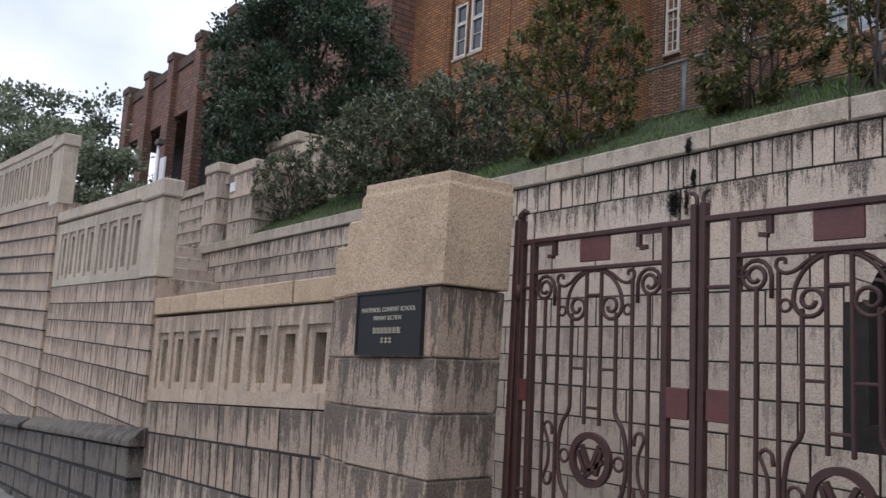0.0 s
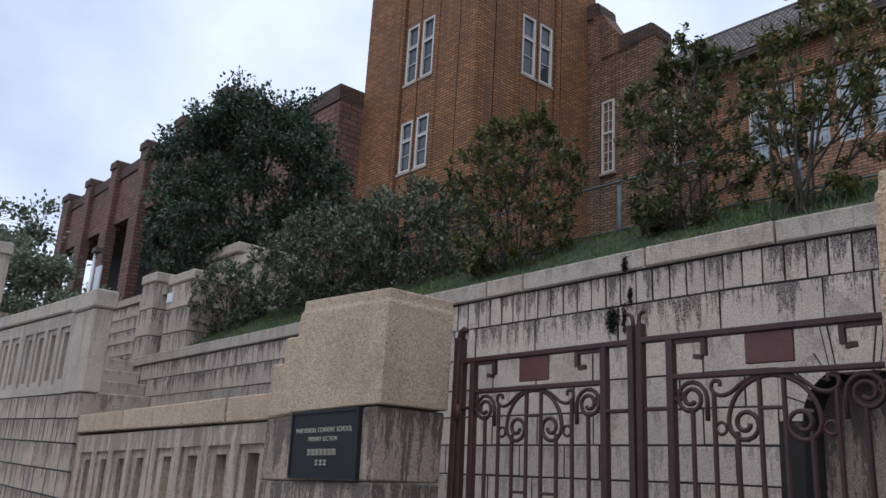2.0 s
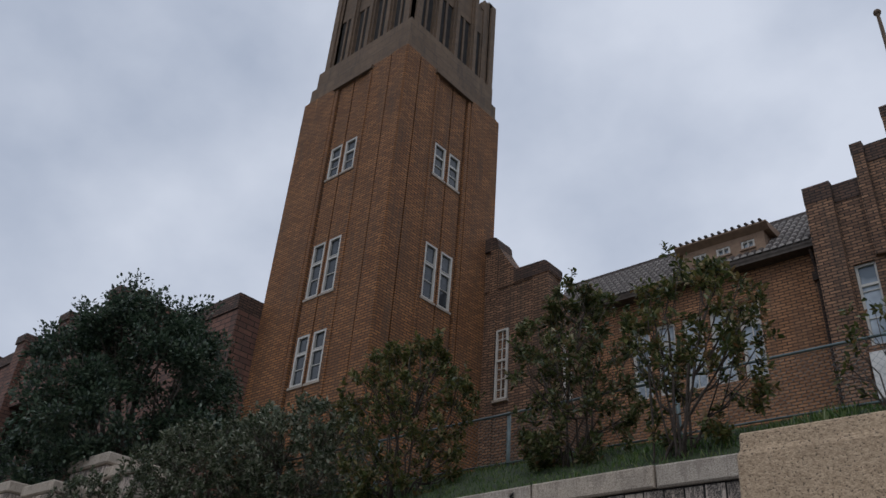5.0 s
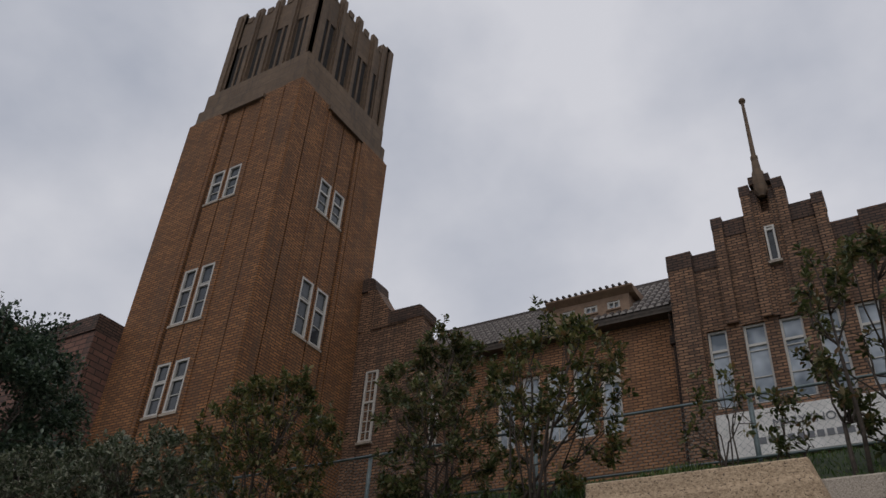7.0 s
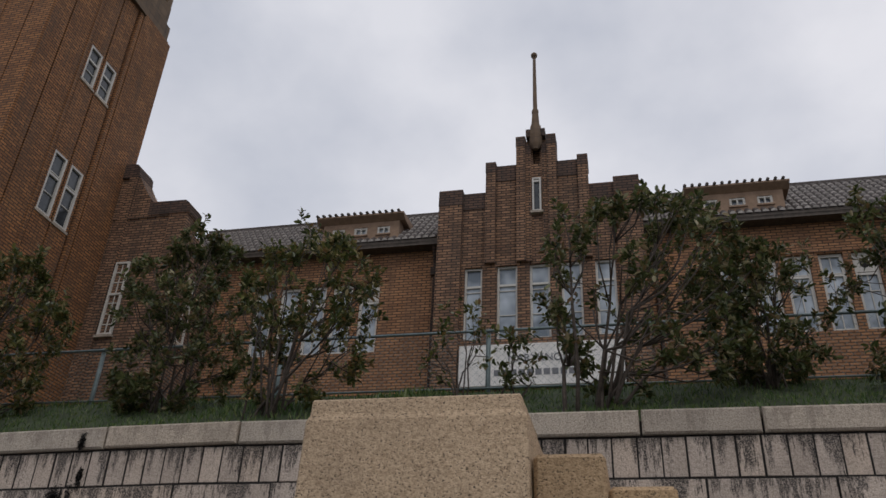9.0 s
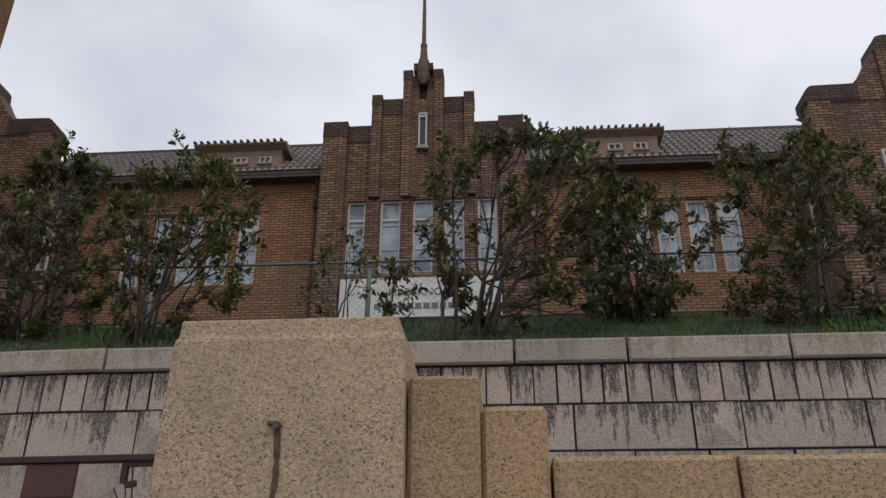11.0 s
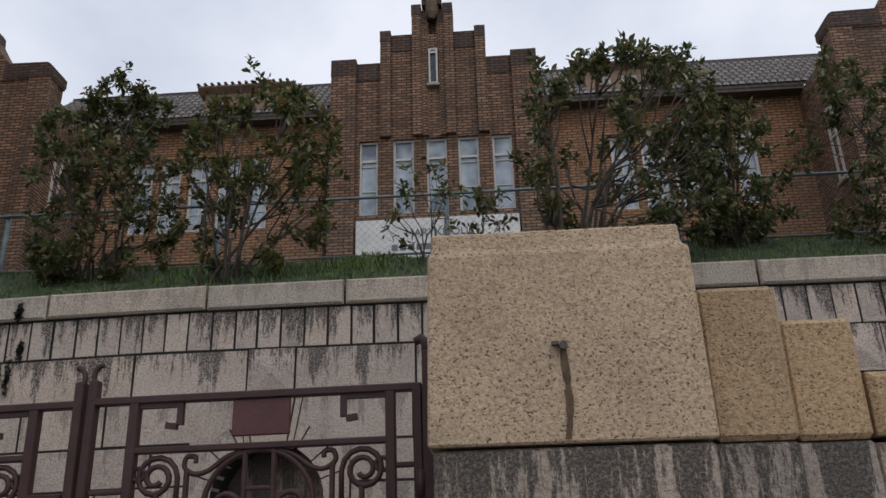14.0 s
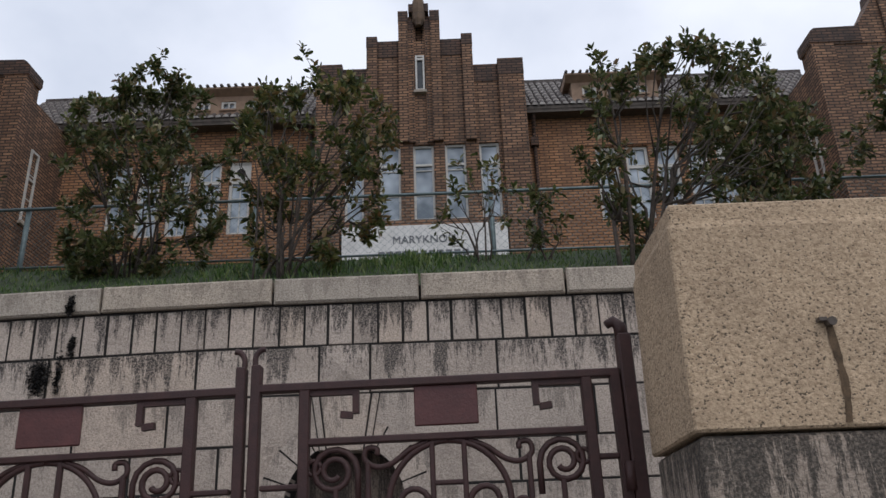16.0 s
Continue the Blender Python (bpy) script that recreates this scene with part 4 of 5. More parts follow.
for a, b in ((-11.2, GX - 2.7), (GX + 2.7, 11.3)):
    bm = bmesh.new()
    v = [bm.verts.new(q) for q in ((a, RY0, RZ0 - 0.02), (b, RY0, RZ0 - 0.02), (b, RY0 + RD, RZ0 + RD * SL - 0.02), (a, RY0 + RD, RZ0 + RD * SL - 0.02))]
    bm.faces.new(v)
    w = [bm.verts.new((q.co.x, q.co.y, q.co.z - 0.08)) for q in v]
    bm.faces.new(w[::-1])
    for i in range(4):
        bm.faces.new((v[i], w[i], w[(i + 1) % 4], v[(i + 1) % 4]))
    part("roof_deck", bm, EAVE, wing)
verts, faces = [], []
for a, b in ((-11.2, GX - 2.7), (GX + 2.7, 11.3)):
    n = int((b - a) / 0.2)
    for i in range(n):
        cx = a + 0.1 + i * 0.2
        for j in range(8):
            y0 = RY0 - 0.04 + j * 0.265
            k0 = len(verts)
            for (yy, lift) in ((y0, 0.045), (y0 + 0.29, 0.0)):
                zz = RZ0 + (yy - RY0) * SL + lift
                for s in range(5):
                    ang = math.pi * s / 4
                    verts.append((cx - 0.086 * math.cos(ang), yy, zz + 0.08 * math.sin(ang)))
            for s in range(4):
                faces.append((k0 + s, k0 + s + 1, k0 + 6 + s, k0 + 5 + s))
            faces.append((k0, k0 + 1, k0 + 2, k0 + 3, k0 + 4))
me = bpy.data.meshes.new("roof_tiles")
me.from_pydata(verts, [], faces)
me.materials.append(TILE)
me.materials.append(TILE_END)
me.polygons.foreach_set("material_index", [1 if len(f) == 5 else 0 for f in faces])
tiles = new("roof_tiles", me)
tiles.parent = wing
tagged(tiles, "rows of grey-brown rounded clay tiles", kind="stuff")
for a, b in ((-11.2, GX - 2.7), (GX + 2.7, 11.3)):
    bm = bmesh.new()
    box(bm, a, b, RY0 + RD - 0.05, RY0 + RD + 0.2, RZ0 + RD * SL - 0.1, RZ0 + RD * SL + 0.1)
    part("ridge", bm, TILE, wing)


def dormer(x0, x1):
    """A wide dormer with three small casements under a shallow tiled roof."""
    y0, z0, z1 = WY - 0.2, 13.05, 13.745
    d = new("dormer")
    d.parent = wing
    c = (x0 + x1) / 2
    lights = ((c - 0.87, c - 0.49), (c - 0.20, c + 0.20), (c + 0.50, c + 0.88))
    bm = bmesh.new()
    x = x0 + 0.14
    for a, b in lights + ((x1 - 0.14, x1),):
        box(bm, x, a, y0, y0 + 0.2, z0 + 0.27, z1 - 0.17)
        x = b
    box(bm, x0 + 0.14, x1 - 0.14, y0, y0 + 0.2, z0, z0 + 0.27), box(bm, x0 + 0.14, x1 - 0.14, y0, y0 + 0.2, z1 - 0.17, z1)
    box(bm, x0 + 0.14, x1 - 0.14, y0 + 0.2, y0 + 2.2, z0, z1)
    part("dormer_wall", bm, CREAM, d, "dull brown plaster front")
    for a, b in lights:
        e = new("dormer_window")
        e.parent = d
        bm = bmesh.new()
        for q0, q1 in ((a, a + 0.06), ((a + b) / 2 - 0.02, (a + b) / 2 + 0.02), (b - 0.06, b)):
            box(bm, q0, q1, y0 + 0.02, y0 + 0.1, z0 + 0.27, z1 - 0.17)
        for q0, q1 in ((a + 0.06, (a + b) / 2 - 0.02), ((a + b) / 2 + 0.02, b - 0.06)):
            box(bm, q0, q1, y0 + 0.025, y0 + 0.1, z0 + 0.27, z0 + 0.32), box(bm, q0, q1, y0 + 0.025, y0 + 0.1, z1 - 0.22, z1 - 0.17)
        part("window_frame", bm, WHITE, e)
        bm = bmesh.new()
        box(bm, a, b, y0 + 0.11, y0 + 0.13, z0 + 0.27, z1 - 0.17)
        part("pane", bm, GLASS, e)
        bm = bmesh.new()
        box(bm, a - 0.03, b + 0.03, y0 - 0.05, y0 - 0.001, z0 + 0.22, z0 + 0.268)
        part("window_sill", bm, CREAM, e)
    bm = bmesh.new()
    prism(bm, [(y0 - 0.001, z1 - 0.02), (y0 - 0.22, z1 + 0.10), (y0 - 0.22, z1 + 0.15), (y0 + 1.0, z1 + 0.30), (y0 + 1.0, z1 + 0.002), (y0, z1 + 0.002)], "x", x0 - 0.03, x1 + 0.03)
    part("dormer_eave", bm, CREAM, d)
    bm = bmesh.new()
    n = int((x1 - x0 + 0.2) / 0.19)
    for i in range(n):
        cx = x0 + i * 0.19
        tube(bm, [(cx, y0 - 0.27, z1 + 0.175), (cx, y0 + 1.1, z1 + 0.36)], 0.044, 8)
    part("dormer_tiles", bm, TILE, d, smooth=True)


dormer(-6.42, -3.83)
dormer(2 * GX + 3.83, 2 * GX + 6.42)

# gable bay
gable = thing("gable_bay", "stepped brick gable bay with five tall windows and a finial", "building")
g_wins = [(-1.948, -1.472), (-1.083, -0.55), (-0.23, 0.29), (0.577, 1.1), (1.443, 1.945)]
x = -2.0
for a, b in g_wins + [(2.0, 2.0)]:
    bm = bmesh.new()
    box(bm, GX + x, GX + a, GY, GY + 0.35, 9.6, 11.68)
    part("window_pier", bm, BRICK_GABLE, gable, uv=True)
    x = b
bm = bmesh.new()
box(bm, GX - 2.0, GX + 2.0, GY, GY + 0.35, 3.6, 9.6)
box(bm, GX - 2.72, GX - 2.0, GY, GY + 0.35, 3.6, 13.99), box(bm, GX + 2.0, GX + 2.72, GY, GY + 0.35, 3.6, 13.99)
box(bm, GX - 2.0, GX + 2.0, GY, GY + 0.35, 11.68, 13.99)
part("gable_wall", bm, BRICK_GABLE, gable, uv=True, weld=True)
bm = bmesh.new()
box(bm, GX - 1.36, GX + 1.36, GY, GY + 0.35, 13.99, 14.83)
part("gable_step", bm, BRICK_GABLE, gable, uv=True)
bm = bmesh.new()
box(bm, GX - 0.56, GX - 0.1, GY, GY + 0.35, 14.83, 15.64), box(bm, GX + 0.1, GX + 0.56, GY, GY + 0.35, 14.83, 15.64)
box(bm, GX - 0.1, GX + 0.1, GY + 0.2, GY + 0.35, 14.83, 15.64)
part("gable_step", bm, BRICK_GABLE, gable, uv=True)
bm = bmesh.new()
box(bm, GX - 2.72, GX + 2.72, GY + 0.352, GY + 0.9, 3.6, 13.9)
part("bay_body", bm, BRICK_GABLE, gable, uv=True)
for s in (-1, 1):
    for a, b, top, out, mat in ((2.05, 2.70, 14.09, 0.14, BRICK_GABLE), (1.13, 1.40, 14.93, 0.14, BRICK_GABLE), (0.30, 0.55, 15.73, 0.14, BRICK_GABLE), (0.15, 0.30, 15.5, 0.06, BRICK_GABLE)):
        lo, hi = sorted((GX + s * a, GX + s * b))
        cap = 0.5 if a > 2 else 0.34
        bm = bmesh.new()
        box(bm, lo, hi, GY - out, GY, 11.72 if a < 2 else 3.6, top - cap)
        part("pilaster", bm, mat, gable, uv=True)
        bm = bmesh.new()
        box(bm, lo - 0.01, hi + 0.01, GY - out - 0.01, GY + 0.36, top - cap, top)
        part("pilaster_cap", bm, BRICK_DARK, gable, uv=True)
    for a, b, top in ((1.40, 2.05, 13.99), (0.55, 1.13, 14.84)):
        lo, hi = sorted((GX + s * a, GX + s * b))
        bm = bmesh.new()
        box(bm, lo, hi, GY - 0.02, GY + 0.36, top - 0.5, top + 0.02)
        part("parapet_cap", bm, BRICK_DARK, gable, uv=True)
for a, b in g_wins:
    window(gable, GX + (a + b) / 2, 9.6, 11.68, b - a, GY + 0.12, 1, 3, transom=0.74)
window(gable, GX + 0.0, 13.24, 14.32, 0.24, GY - 0.06, 1, 1, transom=0.9, f=0.045, glass=GLASS_DARK)
bm = bmesh.new()
tube(bm, [(GX, GY - 0.12, 15.25), (GX, GY - 0.12, 15.4), (GX, GY - 0.08, 15.42), (GX, GY - 0.08, 15.75), (GX, GY - 0.08, 16.1), (GX, GY - 0.08, 16.12), (GX, GY - 0.08, 16.55), (GX, GY - 0.08, 16.57), (GX, GY - 0.08, 16.66), (GX, GY - 0.08, 16.67), (GX, GY - 0.08, 18.65), (GX, GY - 0.08, 18.66), (GX, GY - 0.08, 18.72)],
     [0.08, 0.15, 0.17, 0.19, 0.15, 0.12, 0.09, 0.10, 0.10, 0.065, 0.045, 0.05, 0.05], 8)
part("finial", bm, CROWN, gable, "slender concrete finial shaft", uv=True)
bm = bmesh.new()
bmesh.ops.create_uvsphere(bm, u_segments=12, v_segments=8, radius=0.1, matrix=pose(GX, GY - 0.08, 18.8))
part("finial_ball", bm, CROWN, gable, uv=True, smooth=True)
bm = bmesh.new()
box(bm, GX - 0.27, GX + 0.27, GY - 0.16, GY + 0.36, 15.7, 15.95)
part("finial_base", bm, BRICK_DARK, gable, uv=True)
bm = bmesh.new()
box(bm, GX - 1.98, GX + 2.0, GY - 0.2, GY - 0.003, 8.3, 9.37)
sign = part("name_board", bm, STUCCO, gable, "white plaster name board with grey capitals", bevel=0.01)


def letters(name, body, size, m, material, parent, label=""):
    cu = bpy.data.curves.new(name, "FONT")
    cu.body, cu.size, cu.extrude, cu.align_x = body, size, min(0.008, size * 0.05), "CENTER"
    tmp = new(name, cu)
    me = bpy.data.meshes.new_from_object(tmp.evaluated_get(bpy.context.evaluated_depsgraph_get()))
    bpy.data.objects.remove(tmp)
    me.materials.clear()
    me.materials.append(material)
    ob = new(name, me)
    ob.parent = parent
    ob.matrix_basis = m
    if label:
        ob["label"] = label
    return ob


letters("lettering", "MARYKNOLL", 0.27, pose(GX + 0.03, GY - 0.21, 8.9, 90), LETTER, gable, "grey capitals")
bm = bmesh.new()
for k in range(11):
    box(bm, GX - 1.1 + 0.2 * k, GX - 0.95 + 0.2 * k, GY - 0.212, GY - 0.2, 8.55, 8.7)
part("lettering_bars", bm, LETTER, gable)

# hall beside the tower, a colonnade of brick piers
HY = 8.87
hall = thing("colonnade_hall", "dark red-brown brick hall with heavy piers and a capped parapet", "building")
bm = bmesh.new()
box(bm, -23.5, TX0, HY, 14.0, 3.6, 11.75)
part("end_block", bm, BRICK_HALL, hall, uv=True)
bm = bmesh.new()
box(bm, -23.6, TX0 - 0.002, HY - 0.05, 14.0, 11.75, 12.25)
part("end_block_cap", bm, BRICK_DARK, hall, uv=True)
HX0, HX1 = -45.6, -23.5
bm = bmesh.new()
box(bm, HX0 + 0.1, HX1, HY + 2.6, HY + 8, 3.6, 13.6), box(bm, HX0 + 0.1, HX1, HY + 0.25, HY + 2.6, 11.7, 14.2)
part("hall_body", bm, BRICK_HALL, hall, uv=True)
# back wall of the porch, its deep shade put into the colour
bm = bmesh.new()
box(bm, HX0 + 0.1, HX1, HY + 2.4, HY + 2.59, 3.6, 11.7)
part("porch_back", bm, DARK, hall, "porch wall with its shade painted on in near-black")
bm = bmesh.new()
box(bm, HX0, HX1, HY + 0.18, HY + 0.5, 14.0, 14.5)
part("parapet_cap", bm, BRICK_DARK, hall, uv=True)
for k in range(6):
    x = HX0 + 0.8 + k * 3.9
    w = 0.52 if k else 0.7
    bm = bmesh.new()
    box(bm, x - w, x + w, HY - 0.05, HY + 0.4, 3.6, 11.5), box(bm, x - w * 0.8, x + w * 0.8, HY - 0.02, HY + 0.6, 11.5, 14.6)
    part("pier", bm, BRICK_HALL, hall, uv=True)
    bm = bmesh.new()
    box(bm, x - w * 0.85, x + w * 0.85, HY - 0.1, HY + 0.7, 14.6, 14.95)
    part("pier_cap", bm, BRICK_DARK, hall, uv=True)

# ---- the gate ----
def smooth_line(pts, n=4):
    """A Catmull-Rom curve through pts."""
    if len(pts) > 16:
        return pts
    q = [Vector(p) for p in pts]
    q = [2 * q[0] - q[1]] + q + [2 * q[-1] - q[-2]]
    out = []
    for a, b, c, d in zip(q, q[1:], q[2:], q[3:]):
        for k in range(n):
            t = k / n
            out.append(0.5 * (2 * b + (c - a) * t + (2 * a - 5 * b + 4 * c - d) * t * t + (3 * b - a - 3 * c + d) * t ** 3))
    return [tuple(v) for v in out + [q[-2]]]


def gate_leaf(name, mirror):
    """One leaf of the wrought-iron gate, drawn for the east leaf; the west leaf is its mirror image."""
    g = thing(name, "dark red wrought-iron gate leaf with scrolls and a ring emblem", "gate", "gate leaves")

    def X(x):
        return 0.12 - x if mirror else x

    def flat(pname, p, q, w, d=0.03, mat=None, label=""):
        bm = bmesh.new()
        bar(bm, (X(p[0]), p[1]), (X(q[0]), q[1]), w, d)
        part(pname, bm, mat or IRON, g, label, bevel=0.003)

    def wire(pname, pts, r=0.0085):
        bm = bmesh.new()
        tube(bm, [(X(x), 0.0, z) for x, z in smooth_line(pts)], r, 6)
        part(pname, bm, IRON, g, smooth=True)

    def spiral(cx, cz, r0, r1, a0, turns, n=26):
        return [(cx + (r0 + (r1 - r0) * k / n) * math.cos(a0 + turns * math.tau * k / n), cz + (r0 + (r1 - r0) * k / n) * math.sin(a0 + turns * math.tau * k / n)) for k in range(n + 1)]

    def ring(pname, cx, cz, r, wr):
        wire(pname, [(cx + r * math.cos(k * math.tau / 16), cz + r * math.sin(k * math.tau / 16)) for k in range(17)], wr)

    S0, S1, C = 0.21, 0.955, 0.5825
    flat("top_rail", (0.075, 2.10), (1.045, 2.10), 0.022, 0.035)
    flat("second_rail", (S0, 1.955), (S1, 1.955), 0.018, 0.03)
    flat("inner_stile", (0.080, 0.28), (0.080, 2.165), 0.026, 0.036)
    flat("outer_stile", (1.032, 0.28), (1.032, 2.10), 0.026, 0.036)
    flat("panel_stile", (S0, 0.28), (S0, 2.092), 0.028, 0.034)
    flat("panel_stile", (S1, 0.28), (S1, 2.092), 0.028, 0.034)
    flat("short_rail", (0.1, 1.845), (S0, 1.845), 0.014, 0.028)
    flat("short_rail", (S1, 1.885), (1.02, 1.885), 0.014, 0.028)
    for z in (0.98,):
        flat("short_rail", (0.1, z), (S0, z), 0.014, 0.028), flat("short_rail", (S1, z), (1.02, z), 0.014, 0.028)
    flat("bottom_rail", (0.075, 0.30), (1.045, 0.30), 0.03, 0.035)
    flat("lower_rail", (S0, 0.55), (S1, 0.55), 0.018, 0.03)
    flat("top_plate", (C - 0.084, 2.037), (C + 0.084, 2.037), 0.106, 0.012, IRON_PLATE, "red-painted iron plate")
    flat("lock_plate", (0.102, 1.42), (0.202, 1.42), 0.115, 0.03, IRON_PLATE, "red-painted lock plate")
    flat("hinge_plate", (0.962, 1.42), (1.02, 1.42), 0.1, 0.028, IRON_PLATE)
    # bent hooks that hang from the top rail
    for s, x in ((-1, S0 + 0.135), (1, S1 - 0.135)):
        bm = bmesh.new()
        bar(bm, (X(x + s * -0.0), 2.092), (X(x), 2.025), 0.017, 0.02), bar(bm, (X(x - s * -0.008), 2.02), (X(x + s * 0.04), 2.024), 0.017, 0.02)
        bar(bm, (X(x - s * 0.0), 2.082), (X(x + s * (0.13 - 0.01)), 2.082), 0.014, 0.018)
        part("hook", bm, IRON, g)
    # finial horn on the meeting stile
    wire("horn", [(0.077, 2.15), (0.073, 2.178), (0.077, 2.196), (0.087, 2.208), (0.1, 2.211)], 0.0085)
    # upright bars
    n = 8
    xs = [S0 + (S1 - S0) * (i + 1) / (n + 1) for i in range(n)]
    tops = [1.835, 1.90, 1.765, 1.947, 1.947, 1.765, 1.90, 1.835]
    for i, x in enumerate(xs):
        low = 1.36 if i in (2, 5) else (1.30 if i in (3, 4) else 0.55)
        flat("bar", (x, low), (x, tops[i]), 0.014, 0.016)
        if i in (2, 3, 4, 5):
            flat("bar", (x, 0.31), (x, 0.95), 0.014, 0.016)
    for z, i, j in ((1.53, 2, 3), (1.53, 4, 5), (1.37, 3, 4), (1.84, 3, 4)):
        flat("link", (xs[i], z), (xs[j], z), 0.012, 0.014)
    # arch below the second rail, its ends rolled inwards
    R = 0.155
    zc = 1.79
    for s in (-1, 1):
        a = [(C + s * R * math.sin(k * math.pi / 2 / 10), zc + R * math.cos(k * math.pi / 2 / 10)) for k in range(11)]
        tail = [(C + s * (R - 0.06 + (0.06 - 0.045 * k / 22) * math.cos(k * 1.5 * math.tau / 22)), zc - 0.0 - (0.06 - 0.045 * k / 22) * math.sin(k * 1.5 * math.tau / 22)) for k in range(1, 23)]
        wire("arch_scroll", a + tail)
        # side scroll that flows from the crown of the arch to the spiral by the stile
        sx = C + s * 0.295
        flow = [(C + s * 0.05, 1.945), (C + s * 0.10, 1.925), (C + s * 0.145, 1.893), (C + s * 0.185, 1.885), (C + s * 0.215, 1.905), (C + s * 0.21, 1.932), (C + s * 0.185, 1.932), (C + s * 0.183, 1.915)]
        wire("side_scroll", flow, 0.0075)
        sp = [(sx + s * -(0.062 - 0.045 * k / 26) * math.cos(k * 1.9 * math.tau / 26), 1.878 + (0.062 - 0.045 * k / 26) * math.sin(k * 1.9 * math.tau / 26)) for k in range(27)]
        wire("spiral_scroll", [(sx - s * 0.062, 1.80)] + sp)
        ring("small_ring", C + s * (0.3725 - 0.026), 1.89, 0.018, 0.006)
        ring("small_ring", C + s * (R + 0.028), 1.775, 0.02, 0.006)
        # lyre curve round the emblem and its outer hooks
        lyre = [(xs[2] if s < 0 else xs[5], 1.37)] + [(C + s * (0.085 + dx), z) for dx, z in ((0.05, 1.34), (0.08, 1.30), (0.097, 1.24), (0.103, 1.17), (0.097, 1.10), (0.08, 1.04), (0.05, 0.99), (0.035, 0.955))]
        wire("lyre_scroll", lyre, 0.009)
        hk = [(C + s * (0.25 + 0.026 * math.cos(a)), 1.255 + 0.026 * math.sin(a)) for a in [k * math.tau / 12 * (1 if s > 0 else -1) + (math.pi if s > 0 else 0) for k in range(0, 9)]]
        wire("hook_scroll", [(C + s * 0.225, 1.24), (C + s * 0.232, 1.28), (C + s * 0.255, 1.292), (C + s * 0.275, 1.275), (C + s * 0.268, 1.25), (C + s * 0.25, 1.21), (C + s * 0.244, 1.16), (C + s * 0.25, 1.11), (C + s * 0.268, 1.07), (C + s * 0.275, 1.045), (C + s * 0.255, 1.028), (C + s * 0.232, 1.04), (C + s * 0.225, 1.08)], 0.0075)
        ring("small_ring", C + s * 0.15, 1.16, 0.026, 0.0065)
    # ring emblem with plain crossing strokes
    bm = bmesh.new()
    for r0, r1 in ((0.085, 0.112),):
        N = 32
        for k in range(N):
            a0, a1 = k * math.tau / N, (k + 1) * math.tau / N
            prism(bm, [(X(C + r * math.cos(a)), 1.16 + r * math.sin(a)) for r, a in ((r0, a0), (r1, a0), (r1, a1), (r0, a1))], "y", -0.011, 0.011)
    for p, q in (((-0.062, 0.045), (-0.03, -0.06)), ((-0.05, 0.06), (0.0, -0.045)), ((0.0, -0.045), (0.05, 0.055)), ((0.02, -0.06), (0.066, 0.03)), ((-0.07, 0.0), (0.03, -0.07))):
        bar(bm, (X(C + p[0]), 1.16 + p[1]), (X(C + q[0]), 1.16 + q[1]), 0.017, 0.02)
    part("ring_emblem", bm, IRON, g, "round emblem of crossing strokes")
    return g


for flip in (False, True):
    gate_leaf("gate_leaf", flip).matrix_basis = pose(0.043 if flip else 0.0215, 0, -0.012 if flip else -0.008, 0, -1.2 if flip else -0.6)
for s, x, zt in ((1, 1.066, 2.205), (-1, -0.935, 2.18)):
    gp = thing("gate_post", "dark red iron hinge post with a curled top", "gate post", "gate posts")
    bm = bmesh.new()
    box(bm, x - 0.018, x + 0.018, -0.028, 0.028, 0.0, zt)
    part("post", bm, IRON, gp, bevel=0.004)
    bm = bmesh.new()
    tube(bm, [(x, 0, zt - 0.01), (x - s * 0.004, 0, zt + 0.025), (x - s * 0.022, 0, zt + 0.04), (x - s * 0.04, 0, zt + 0.03)], [0.02, 0.019, 0.016, 0.012], 8)
    part("curl", bm, IRON, gp, smooth=True)
    for z in (0.5, 1.8):
        bm = bmesh.new()
        tube(bm, [(x - s * 0.024, -0.02, z), (x - s * 0.024, -0.02, z + 0.07)], 0.014, 8)
        part("hinge", bm, IRON, gp, smooth=True)

# ---- plaque on the west pillar ----
plaque = thing("name_plaque", "black plaque with gilt raised letters on the gate pillar", "sign")
bm = bmesh.new()
box(bm, -1.642, -1.085, -0.443, -0.4255, 1.510, 1.806)
part("board", bm, BLACK, plaque, bevel=0.006)
bm = bmesh.new()
for a, b, c, d in ((-1.649, -1.078, 1.800, 1.814), (-1.649, -1.078, 1.502, 1.516)):
    box(bm, a, b, -0.449, -0.426, c, d)
for a, b in ((-1.649, -1.635), (-1.092, -1.078)):
    box(bm, a, b, -0.449, -0.426, 1.516, 1.800)
part("frame", bm, BLACK, plaque, "plain black frame")
letters("lettering", "Maryknoll Convent School".upper(), 0.031, pose(-1.365, -0.4435, 1.712, 90), GOLD, plaque)
letters("lettering", "PRIMARY SECTION", 0.029, pose(-1.365, -0.4435, 1.672, 90), GOLD, plaque)
bm = bmesh.new()
for k in range(7):
    cx = -1.47 + 0.035 * k
    for dx, dz, w, h in ((0, 0.010, 0.028, 0.004), (0, 0.0, 0.024, 0.004), (0, -0.010, 0.028, 0.004), (-0.008, 0, 0.004, 0.03), (0.008, -0.002, 0.004, 0.026)):
        box(bm, cx + dx - w / 2, cx + dx + w / 2, -0.4485, -0.4425, 1.622 + dz - h / 2, 1.622 + dz + h / 2)
